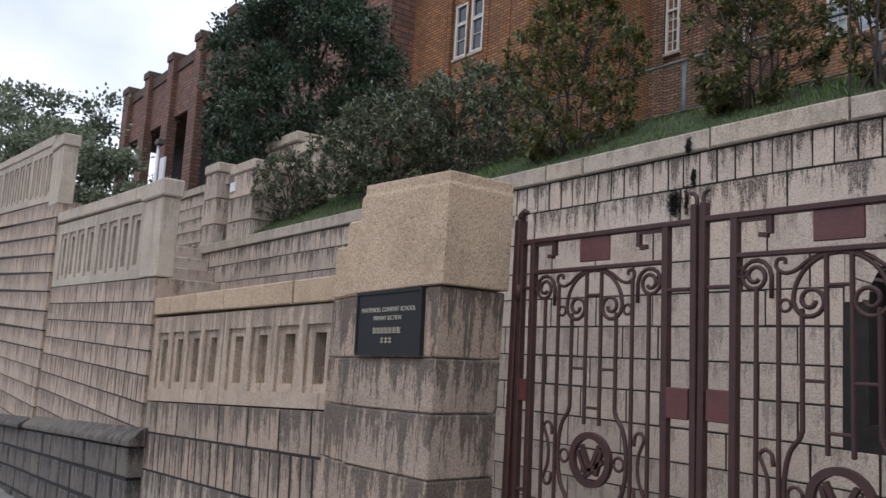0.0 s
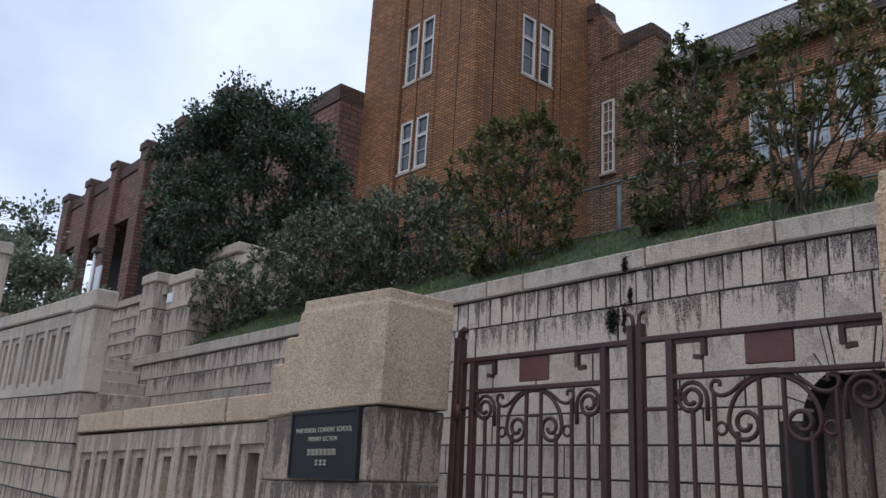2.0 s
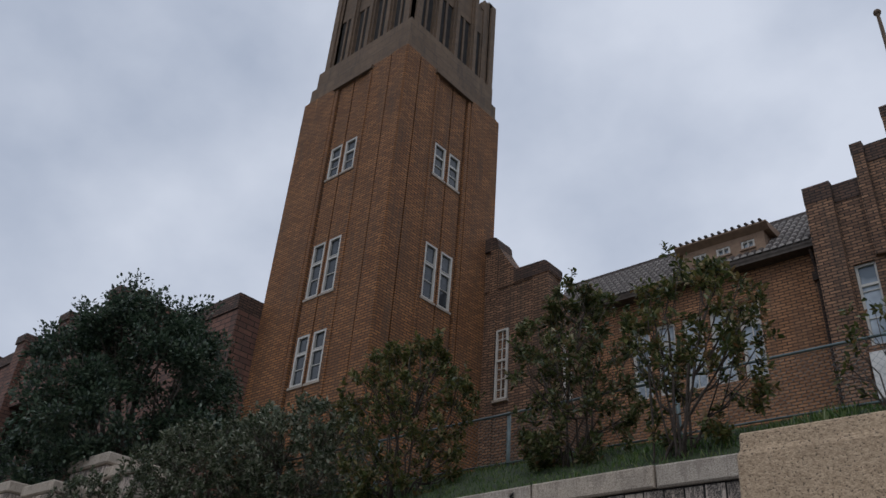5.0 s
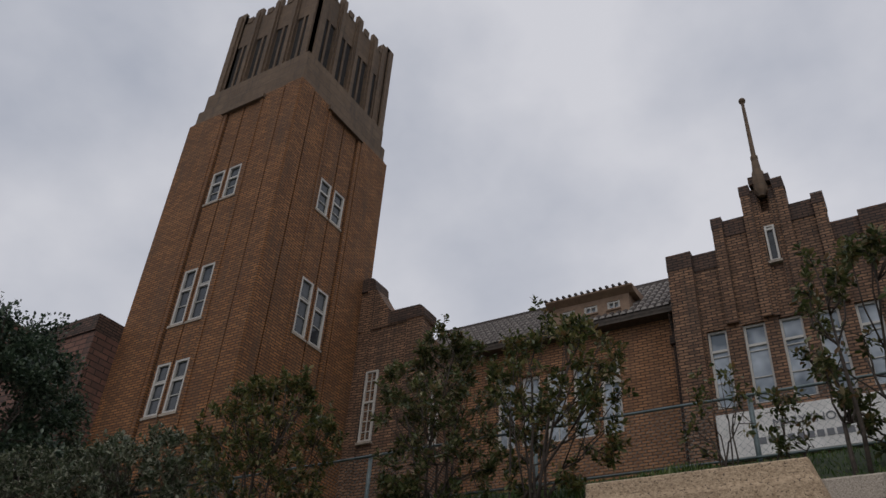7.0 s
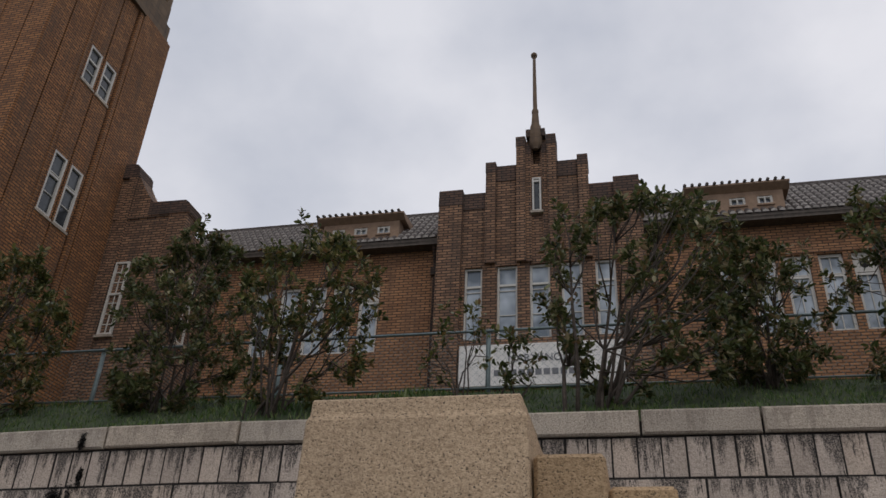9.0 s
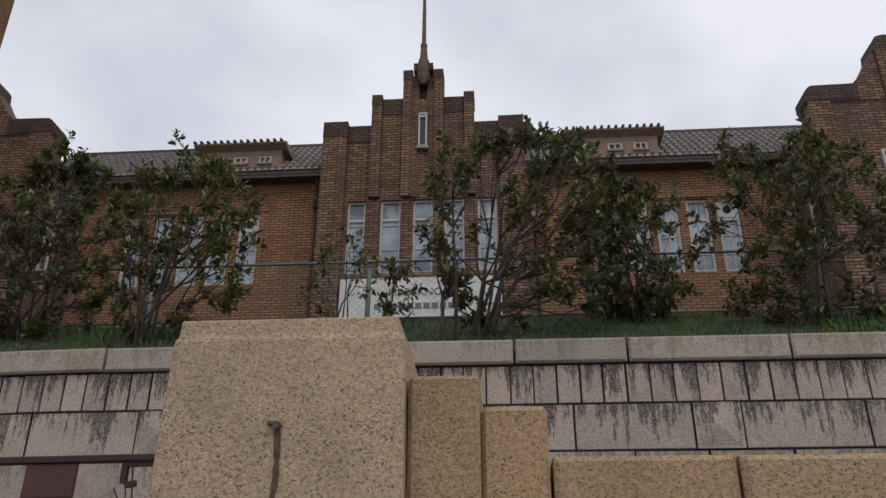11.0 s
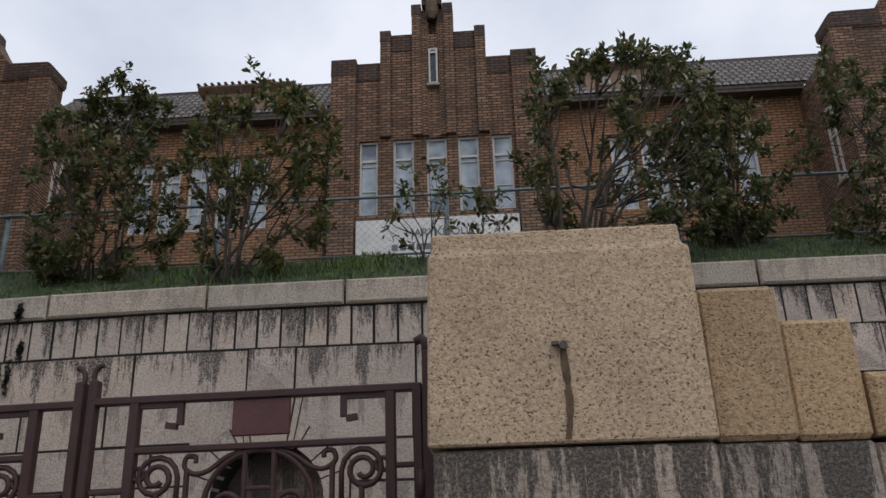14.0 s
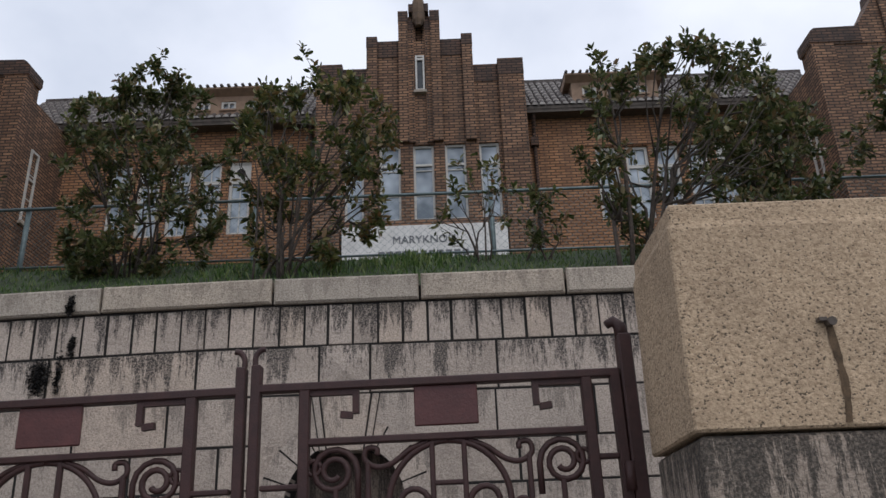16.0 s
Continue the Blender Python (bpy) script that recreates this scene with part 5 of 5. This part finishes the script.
for k in range(3):
    cx = -1.40 + 0.035 * k
    for dx, dz, w, h in ((0, 0.008, 0.024, 0.004), (0, -0.008, 0.026, 0.004), (0, 0, 0.004, 0.028)):
        box(bm, cx + dx - w / 2, cx + dx + w / 2, -0.4485, -0.4425, 1.575 + dz - h / 2, 1.575 + dz + h / 2)
part("lettering_bars", bm, GOLD, plaque)
plaque.matrix_basis = pose(-1.365, 0, 1.66, 0, -2.2) @ pose(1.365, 0, -1.66)

# spout in the east pillar with its rust stain
bm = bmesh.new()
tube(bm, [(1.416, -0.40, 2.098), (1.416, -0.455, 2.095)], 0.010, 8)
box(bm, 1.390, 1.407, -0.452, -0.42, 2.097, 2.105)
tagged(part("spout", bm, EAVE), "small dark metal spout stub in the gate pillar", "pipe")
STAIN = plain_material("rust_stain", (0.11, 0.07, 0.038), 0.9, vary=0.5, scale=40, wear=(0.03, 0.022, 0.016))
rng = random.Random(5)
bm = bmesh.new()
zs = [2.098 - 0.215 * i / 14 for i in range(15)]
wide = [min(0.003 + 0.002 * i, 0.0055) + rng.uniform(0, 0.004) for i in range(15)]
row = [[bm.verts.new((1.416 + sx * wide[i] + 0.0008 * i * math.sin(i * 0.25), -0.4375 + (z - 1.875) / 0.46 * 0.004, z)) for sx in (-1, 1)] for i, z in enumerate(zs)]
for (a, b), (c, d) in zip(row, row[1:]):
    bm.faces.new((a, b, d, c))
tagged(part("rust_stain", bm, STAIN), "brown rust streak below the spout", "stain", kind="structure")

# ---- steps behind the street wall ----
steps = thing("stone_steps", "worn grey granite steps climbing behind the street wall", "steps", kind="structure")
for k in range(15):
    x1, z1 = -10.63 + 0.29 * k, 2.85 - 0.19 * k
    bm = bmesh.new()
    box(bm, x1 - 0.34, x1, -0.025, RW_Y - 0.012, z1 - 0.186, z1)
    part("step", bm, GRANITE_CLEAN, steps, bevel=0.012)
bm = bmesh.new()
v = [(-6.6, -0.1), (-10.95, 2.66), (-14.0, 2.66), (-14.0, -0.2), (-6.6, -0.4)]
prism(bm, v, "y", -0.02, RW_Y - 0.02)
part("step_core", bm, JOINT, steps)
bm = bmesh.new()
box(bm, -14.0, -10.97, -0.025, RW_Y + 0.3, 2.70, 2.852)
part("landing", bm, GRANITE_CAP, steps)
bm = bmesh.new()
box(bm, -6.62, 6.0, 0.262, RW_Y - 0.012, -0.2, 0.16)
tagged(part("floor", bm, PAVE), "grey concrete path behind the gate", "floor", kind="structure")

# upper wall and piers at the head of the steps
upper = thing("upper_wall", "pale granite wall with capped piers at the head of the steps", "wall", kind="structure")
for n in range(-1, 5):
    course(upper, -14.2, -10.9, 2.86 + 0.22 * n, 3.08 + 0.22 * n, 2.28, 0.2, [0.5, 0.62, 0.44], GRANITE)
course(upper, -14.3, -10.6, 3.96, 4.1, 2.24, 0.4, [0.8, 0.9], GRANITE_CAP, name="coping_stone")
bm = bmesh.new()
box(bm, -14.3, -10.7, 2.46, 2.7, 2.8, 3.96)
part("wall_core", bm, JOINT, upper)


def capped_pier(x0, x1, y0, y1, z0, z1):
    p = thing("stone_pier", "pale granite pier with a weathered cap at the steps", "pier", "stone piers", kind="structure")
    h = (z1 - 0.17 - z0) / 3
    for k in range(3):
        bm = bmesh.new()
        box(bm, x0, x1, y0, y1, z0 + h * k, z0 + h * (k + 1) - 0.008)
        part("stone_block", bm, GRANITE, p, bevel=0.014)
    bm = bmesh.new()
    box(bm, x0 - 0.02, x1 + 0.02, y0 - 0.02, y1 + 0.02, z1 - 0.17, z1)
    part("cap_stone", bm, GRANITE_CAP, p, bevel=0.025)


capped_pier(-11.3, -10.72, 2.1, 2.7, 2.86, 4.33)
capped_pier(-10.4, -9.5, 2.2, 2.85, 2.9, 4.22)
for a, b, y0, zt in ((-10.9, -9.75, 3.0, 4.86), (-9.7, -8.9, 3.02, 4.62)):
    p = thing("stone_pier", "broken granite wall stub half hidden by shrubs", "pier", "stone piers", kind="structure")
    for k in range(3):
        bm = bmesh.new()
        box(bm, a, b, y0, y0 + 0.45, 3.3 + (zt - 3.48) / 3 * k, 3.3 + (zt - 3.48) / 3 * (k + 1) - 0.01)
        part("stone_block", bm, GRANITE, p, bevel=0.016)
    bm = bmesh.new()
    box(bm, a - 0.04, b + 0.04, y0 - 0.05, y0 + 0.5, zt - 0.18, zt)
    part("cap_stone", bm, GRANITE_CAP, p, bevel=0.025)
bm = bmesh.new()
box(bm, -10.36, -10.16, 2.18, 2.2, 3.78, 3.93)
tagged(part("notice", bm, STEEL), "small white notice on a stone pier", "sign")
lamp = thing("camera_pole", "white painted steel camera pole by the hall", "pole")
bm = bmesh.new()
tube(bm, [(-17.0, 2.9, 3.4), (-16.95, 2.9, 5.85)], 0.04, 8)
part("pole", bm, STEEL, lamp, smooth=True)
bm = bmesh.new()
box(bm, -17.02, -16.72, 2.82, 2.98, 5.80, 5.92)
part("camera_housing", bm, EAVE, lamp, "dark camera housing", bevel=0.01)
bm = bmesh.new()
box(bm, -16.75, -16.4, 2.9, 2.94, 3.9, 5.45)
tagged(part("notice_board", bm, STEEL), "white upright notice board behind the wall", "sign")

# ---- fence on the bank ----
fence = thing("mesh_fence", "low green steel fence with thin wire mesh", "fence")
FNY = 3.4
bm = bmesh.new()
tube(bm, [(-6.2, FNY, 4.31), (9.5, FNY, 4.31)], 0.013, 8)
part("top_rail", bm, FENCE, fence, smooth=True)
bm = bmesh.new()
tube(bm, [(-6.2, FNY, 3.835), (9.5, FNY, 3.80)], 0.010, 8)
part("bottom_rail", bm, FENCE, fence, smooth=True)
for x in (-6.1, -4.4, -2.6, -0.85, 0.95, 2.7, 4.5, 6.3, 8.1):
    bm = bmesh.new()
    tube(bm, [(x, FNY + 0.02, 3.5), (x, FNY + 0.02, 4.33)], 0.02, 8)
    part("post", bm, FENCE, fence, smooth=True)
verts, faces = [], []
step_m, r = 0.06, 0.0012
for s in (-1, 1):
    k = -6.2 - 0.5
    while k < 9.5:
        a, b = Vector((k, FNY, 3.84)), Vector((k + 0.475 * 1.0, FNY, 4.30))
        if s < 0:
            a, b = Vector((k + 0.475, FNY + 0.003, 3.84)), Vector((k, FNY + 0.003, 4.30))
        if min(a.x, b.x) > -6.2:
            o = Vector((r, 0, 0))
            i0 = len(verts)
            verts += [tuple(a - o), tuple(a + o), tuple(b + o), tuple(b - o), tuple(a + Vector((0, 2 * r, 0))), tuple(b + Vector((0, 2 * r, 0)))]
            faces += [(i0, i0 + 1, i0 + 2, i0 + 3), (i0 + 1, i0 + 4, i0 + 5, i0 + 2), (i0 + 4, i0, i0 + 3, i0 + 5)]
        k += step_m
me = bpy.data.meshes.new("wire_mesh")
me.from_pydata(verts, [], faces)
me.materials.append(FENCE)
ob = new("wire_mesh", me)
ob.parent = fence
tagged(ob, "thin crossed wire mesh", kind="stuff")


# ---- plants ----
def leaf_mesh(name, pts, dirs, size, rng, material, fold=0.3, ratio=0.32, wild=0.55):
    """A mesh of blades, each two quads folded along a midrib, at pts and pointing along dirs."""
    n = len(pts)
    P, A = np.array(pts), np.array(dirs)
    A = A + rng.normal(0, wild, A.shape)
    A /= np.linalg.norm(A, axis=1)[:, None] + 1e-9
    U = np.cross(A, np.array((0.0, 0.0, 1.0))) + rng.normal(0, 0.45, A.shape)
    U -= (U * A).sum(1)[:, None] * A
    U /= np.linalg.norm(U, axis=1)[:, None] + 1e-9
    N = np.cross(A, U)
    L = (size * rng.uniform(0.6, 1.3, n))[:, None]
    W, D = U * L * ratio, N * L * fold * 0.4
    rows = [P, P + A * L * 0.32 + W * 0.9 - D, P + A * L * 0.68 + W * 0.85 - D, P + A * L - D * 0.7, P + A * L * 0.68 - W * 0.85 - D, P + A * L * 0.32 - W * 0.9 - D]
    V = np.stack(rows, 1).reshape(-1, 3)
    F = [(6 * i, 6 * i + 1, 6 * i + 2, 6 * i + 3) for i in range(n)] + [(6 * i, 6 * i + 3, 6 * i + 4, 6 * i + 5) for i in range(n)]
    me = bpy.data.meshes.new(name)
    me.from_pydata(V.tolist(), [], F)
    me.materials.append(material)
    return me


def group_points(pts, k, rng):
    """Splits points into k groups of neighbours."""
    k = max(1, min(k, len(pts)))
    mid = pts[rng.choice(len(pts), k, replace=False)]
    for _ in range(6):
        who = ((pts[:, None, :] - mid[None]) ** 2).sum(2).argmin(1)
        mid = np.array([pts[who == i].mean(0) if (who == i).any() else mid[i] for i in range(k)])
    return [(mid[i], np.where(who == i)[0]) for i in range(k) if (who == i).any()]


def whorls(tips, dirs, per, spread, rng):
    """Leaves set in whorls round the end of each twig: where they sit and where they point."""
    P, A = [], []
    for q, d in zip(tips, dirs):
        d = d / (np.linalg.norm(d) + 1e-9)
        u = np.cross(d, (0.3, 0.5, 0.81))
        u /= np.linalg.norm(u) + 1e-9
        w = np.cross(d, u)
        for i in range(max(3, int(per * rng.uniform(0.5, 1.5)))):
            a, back, tilt_out = i * 2.4 + rng.uniform(-0.4, 0.4), rng.random() ** 1.3, rng.uniform(0.5, 1.3)
            o = math.cos(a) * u + math.sin(a) * w
            P.append(q - d * back * spread + o * 0.006 + rng.normal(0, spread * 0.10, 3))
            A.append(d * (1.3 - tilt_out) + o * tilt_out + np.array((0, 0, 0.12 - 0.3 * back)))
    return P, A


def ragged(count, centre, half, depth, z0, z1, widest, rng, holes=-0.08, scale=2.6, seed=0):
    """Points inside a crown that is widest at a given share of its height, thinned by noise so that gaps stay open."""
    out, tries = [], 0
    while len(out) < count and tries < count * 60:
        tries += 1
        u = rng.random() ** 1.05
        r = math.sqrt(max(0.0, 1 - ((u - widest) / (widest + 0.12 if u < widest else 1.03 - widest)) ** 2))
        a, rad = rng.uniform(0, math.tau), rng.random() ** 0.38
        p = Vector((centre[0] + math.cos(a) * rad * r * half, centre[1] + math.sin(a) * rad * r * depth, z0 + (z1 - z0) * u))
        if noise.noise(p * scale + Vector((seed * 3.1, seed * 1.7, 0))) > holes:
            out.append(tuple(p))
    return np.array(out)


def shrub(base, top, half, seed, tips=170, stems=9, size=0.052, material=None, label="", category="shrub", lean=0.0, depth=None, bare=0.16, name="shrub", thick=0.011, per=17, widest=0.62, holes=-0.06, sprigs=5, group="shrubs on the bank", spread=0.10, ratio=0.24):
    """A many-stemmed shrub: stems fan from one foot, fork twice and end in whorls of leaves round open gaps; a few sprigs stand out at the top."""
    rng = np.random.default_rng(seed)
    h = top - base[2]
    t = thing(name, label, category, group)
    cx = base[0] + lean * h
    T = ragged(tips, (cx, base[1]), half, depth or half * 0.75, base[2] + bare * h, top - 0.1 * h, widest, rng, holes, seed=seed)
    extra = []
    for _ in range(sprigs):
        q = np.array((cx + rng.uniform(-0.7, 0.7) * half, base[1] + rng.uniform(-0.3, 0.3) * half, top - rng.uniform(0.0, 0.16) * h))
        for k in range(4):
            extra.append(q - np.array((rng.normal(0, 0.05), rng.normal(0, 0.05), 0.075 * k)))
    T = np.vstack([T, np.array(extra)]) if extra else T
    foot = np.array(base) - np.array((0, 0, 0.1))
    dirs = np.zeros_like(T)
    for mid, idx in group_points(T, stems, rng):
        bm = bmesh.new()
        f0 = foot + np.array((rng.normal(0, 0.07), rng.normal(0, 0.05), 0))
        knee = f0 + (mid - f0) * 0.45 + np.array((rng.normal(0, 0.05) - 0.10 * (mid[0] - f0[0]), rng.normal(0, 0.05), 0.10 * h))
        r0 = thick * rng.uniform(0.75, 1.25)
        neck = f0 * 0.12 + knee * 0.5 + mid * 0.38
        tube(bm, [Vector(q) for q in (f0, (f0 + knee) / 2 + rng.normal(0, 0.012, 3), knee, neck, mid)], [r0, r0 * 0.9, r0 * 0.75, r0 * 0.55, r0 * 0.35], 6)
        for m2, i2 in group_points(T[idx], max(2, len(idx) // 5), rng):
            start = (knee, neck, (neck + mid) / 2)[rng.integers(0, 3)]
            bend = (start + m2) / 2 + np.array((rng.normal(0, 0.03), rng.normal(0, 0.03), -0.03 * h))
            tube(bm, [Vector(q) for q in (start, bend, m2)], [r0 * 0.5, r0 * 0.4, r0 * 0.28], 5)
            for j in idx[i2]:
                tube(bm, [Vector(q) for q in (m2, (m2 + T[j]) / 2 + np.array((0, 0, -0.01)), T[j])], [r0 * 0.26, r0 * 0.2, r0 * 0.12], 4)
                dirs[j] = (T[j] - m2) / (np.linalg.norm(T[j] - m2) + 1e-6) + np.array((0, 0, 0.55))
        part("stem", bm, BARK, t, smooth=True)
    P, A = whorls(T, dirs, per, spread, rng)
    ob = new("foliage", leaf_mesh("foliage", P, A, size, rng, material or LEAF, ratio=ratio, wild=0.3))
    ob.parent = t
    return t


SH = "leggy green shrub with bronze-tipped leaves on the grass bank"
shrub((-1.56, 2.9, 3.5), 5.28, 0.64, 11, 480, 13, label=SH, bare=0.0, size=0.05, per=17, widest=0.55, lean=0.02)
shrub((-0.46, 2.45, 3.24), 4.88, 0.60, 12, 280, 11, size=0.05, per=17, label="open leggy shrub with yellowing leaves above the coping", lean=0.14, bare=0.12, holes=0.0, material=LEAF_BRONZE)
shrub((0.78, 2.95, 3.58), 4.42, 0.34, 13, 26, 6, label="small sparse shrub in front of the name board", bare=0.2, per=8, sprigs=2, thick=0.008, material=LEAF_BRONZE, holes=-1, size=0.05)
shrub((1.28, 2.85, 3.56), 4.12, 0.17, 23, 26, 4, label="low dark sapling beside the name board", bare=0.1, per=10, sprigs=1, thick=0.008, holes=-1)
shrub((1.80, 2.45, 3.25), 4.92, 0.80, 14, 300, 13, label=SH, lean=0.24, bare=0.10, holes=0.06, size=0.05, per=17, thick=0.014, widest=0.68, sprigs=12)
shrub((2.98, 3.05, 3.62), 4.80, 0.66, 15, 320, 15, size=0.05, per=17, label="dense dark green shrub by the fence", bare=0.06, widest=0.55, sprigs=4)
shrub((4.12, 2.75, 3.38), 5.02, 0.74, 16, 340, 11, label=SH, bare=0.06, widest=0.55)
shrub((5.35, 2.9, 3.45), 4.9, 0.7, 17, 280, 9, label=SH)
shrub((-3.3, 2.7, 3.35), 5.08, 0.80, 18, 520, 13, label="tall rounded shrub with olive leaves above the coping", bare=0.0, widest=0.6, material=LEAF_BRONZE, sprigs=9, holes=-0.15)
shrub((-5.5, 3.2, 3.5), 5.0, 1.2, 19, 900, 14, size=0.055, material=LEAF_GREY, label="broad grey-green flowering shrub on the bank", bare=0.0, widest=0.4, holes=-0.2, per=17, spread=0.12)
shrub((-7.1, 3.1, 3.5), 4.95, 1.4, 20, 1050, 16, size=0.055, material=LEAF_GREY, label="broad grey-green flowering shrub on the bank", bare=0.0, widest=0.4, holes=-0.2, per=17, spread=0.12)
shrub((-9.0, 2.6, 3.25), 4.40, 0.78, 21, 260, 9, size=0.055, material=LEAF_GREY, label="untidy shrub growing by the stone piers", bare=0.02, widest=0.45)
shrub((-12.6, 2.9, 3.6), 4.35, 0.7, 22, 60, 7, size=0.06, material=LEAF_GREY, label="low weeds at the head of the steps", category="weeds", bare=0.0, widest=0.4)


def tree(base, trunk_h, radius, height, seed, tips, size, material, label, per=60, spread=0.35, name="tree", thick=0.16, widest=0.5, holes=-0.05, scale=0.9, depth=None):
    """A tree with a tapered trunk, limbs that fork twice, and sprays of leaves at their ends with open gaps between."""
    rng = np.random.default_rng(seed)
    t = thing(name, label, "tree")
    bm = bmesh.new()
    foot, fork = np.array(base) - np.array((0, 0, 0.2)), np.array(base) + np.array((0.1, 0.0, trunk_h))
    tube(bm, [Vector(foot), Vector((foot + fork) / 2 + np.array((0.05, 0.02, 0))), Vector(fork)], [thick, thick * 0.85, thick * 0.7], 9)
    T = ragged(tips, (base[0], base[1]), radius, depth or radius * 0.9, base[2] + trunk_h * 0.7, base[2] + height, widest, rng, holes, scale, seed)
    # boughs that reach out past the rest
    c = T.mean(0)
    T = np.vstack([T] + [c + (T[i] - c) * rng.uniform(1.08, 1.32) + np.array((0, 0, 0.1)) for i in rng.choice(len(T), len(T) // 9, replace=False)])
    dirs = np.zeros_like(T)
    for mid, idx in group_points(T, 14, rng):
        knee = (fork + mid) / 2 + rng.normal(0, 0.1, 3) * radius * 0.4 + np.array((0, 0, 0.1))
        tube(bm, [Vector(q) for q in (fork, knee, mid)], [thick * 0.42, thick * 0.27, thick * 0.12], 6)
        for m2, i2 in group_points(T[idx], max(2, len(idx) // 6), rng):
            start = knee if rng.random() < 0.5 else (knee + mid) / 2
            tube(bm, [Vector(q) for q in (start, (start + m2) / 2 + np.array((0, 0, 0.05)), m2)], [thick * 0.16, thick * 0.1, thick * 0.06], 5)
            for j in idx[i2]:
                tube(bm, [Vector(m2), Vector((m2 + T[j]) / 2), Vector(T[j])], [thick * 0.06, thick * 0.045, thick * 0.02], 4)
                dirs[j] = (T[j] - m2) / (np.linalg.norm(T[j] - m2) + 1e-6) * 1.2 + np.array((0, 0, 0.1))
    part("trunk", bm, BARK, t, "grey-brown trunk and limbs", smooth=True)
    P, A = [], []
    for q, d in zip(T, dirs):
        d = d / (np.linalg.norm(d) + 1e-9)
        for _ in range(int(per * rng.uniform(0.4, 1.6))):
            o = rng.normal(0, 1, 3)
            o = o / np.linalg.norm(o) * spread * rng.random() ** 0.7
            P.append(q + o * np.array((1, 1, 0.5)) - d * spread * rng.random() * 0.8), A.append(o / spread + d + np.array((0, 0, -0.15)))
    ob = new("crown", leaf_mesh("crown", P, A, size, rng, material))
    ob.parent = t
    return t


tree((-11.9, 4.1, 3.85), 0.6, 2.25, 4.4, 31, 520, 0.075, LEAF_DARK, "dark spreading evergreen tree beside the tower", per=105, spread=0.34, holes=-0.03, scale=0.7, widest=0.34)
tree((-24.5, 2.2, 0.4), 2.6, 3.2, 7.0, 32, 260, 0.14, LEAF_FAR, "pale green roadside tree beyond the wall", per=80, spread=0.55)
tree((-31.0, 2.6, 0.4), 3.0, 4.4, 9.6, 33, 260, 0.17, LEAF_FAR, "pale green roadside tree beyond the wall", per=80, spread=0.7)
tree((-19.0, 3.6, 3.3), 0.4, 1.3, 1.9, 34, 120, 0.08, LEAF_FAR, "low bushy tree in front of the hall", per=75, spread=0.28, thick=0.08)

# dead ferns and moss rooted in the joints of the retaining wall
rng = np.random.default_rng(9)
P, A = [], []
for x, z, s, n in ((-1.54, 2.63, 0.045, 700), (-1.39, 2.79, 0.026, 260), (-1.413, 3.005, 0.026, 260), (-1.44, 2.64, 0.05, 240)):
    P += [(x + rng.normal(0, 0.022 if n > 500 else 0.008), RW_Y - (0.036 if z > 2.95 else 0.006) - abs(rng.normal(0, 0.004)), z + rng.normal(0, s)) for _ in range(n)]
    A += [(rng.normal(0, 0.4), -0.4, -0.6) for _ in range(n)]
tagged(new("moss", leaf_mesh("moss", P, A, 0.016, rng, DARK)), "blackened moss rooted in the wall joints", "moss", kind="stuff")

# grass on the bank and weeds along the coping
rng = np.random.default_rng(7)
P, A = [], []
for _ in range(34000):
    x = rng.uniform(-9.5, 7.0)
    y = 2.1 + 1.9 * rng.random() ** 1.2
    P.append((x, y, bank_z(x, y) - 0.01)), A.append((rng.normal(0, 0.3), rng.normal(-0.15, 0.3), 1.4))
hb = np.array([0.5 + 0.9 * max(0, noise.noise(Vector((p[0] * 1.3, p[1] * 1.3, 4)))) for p in P])
me = leaf_mesh("grass", P, A, 0.085 * hb * 1.0, rng, GRASS, fold=0.1, ratio=0.07)
tagged(new("grass", me), "rough bright green grass on the bank", "grass", kind="stuff")
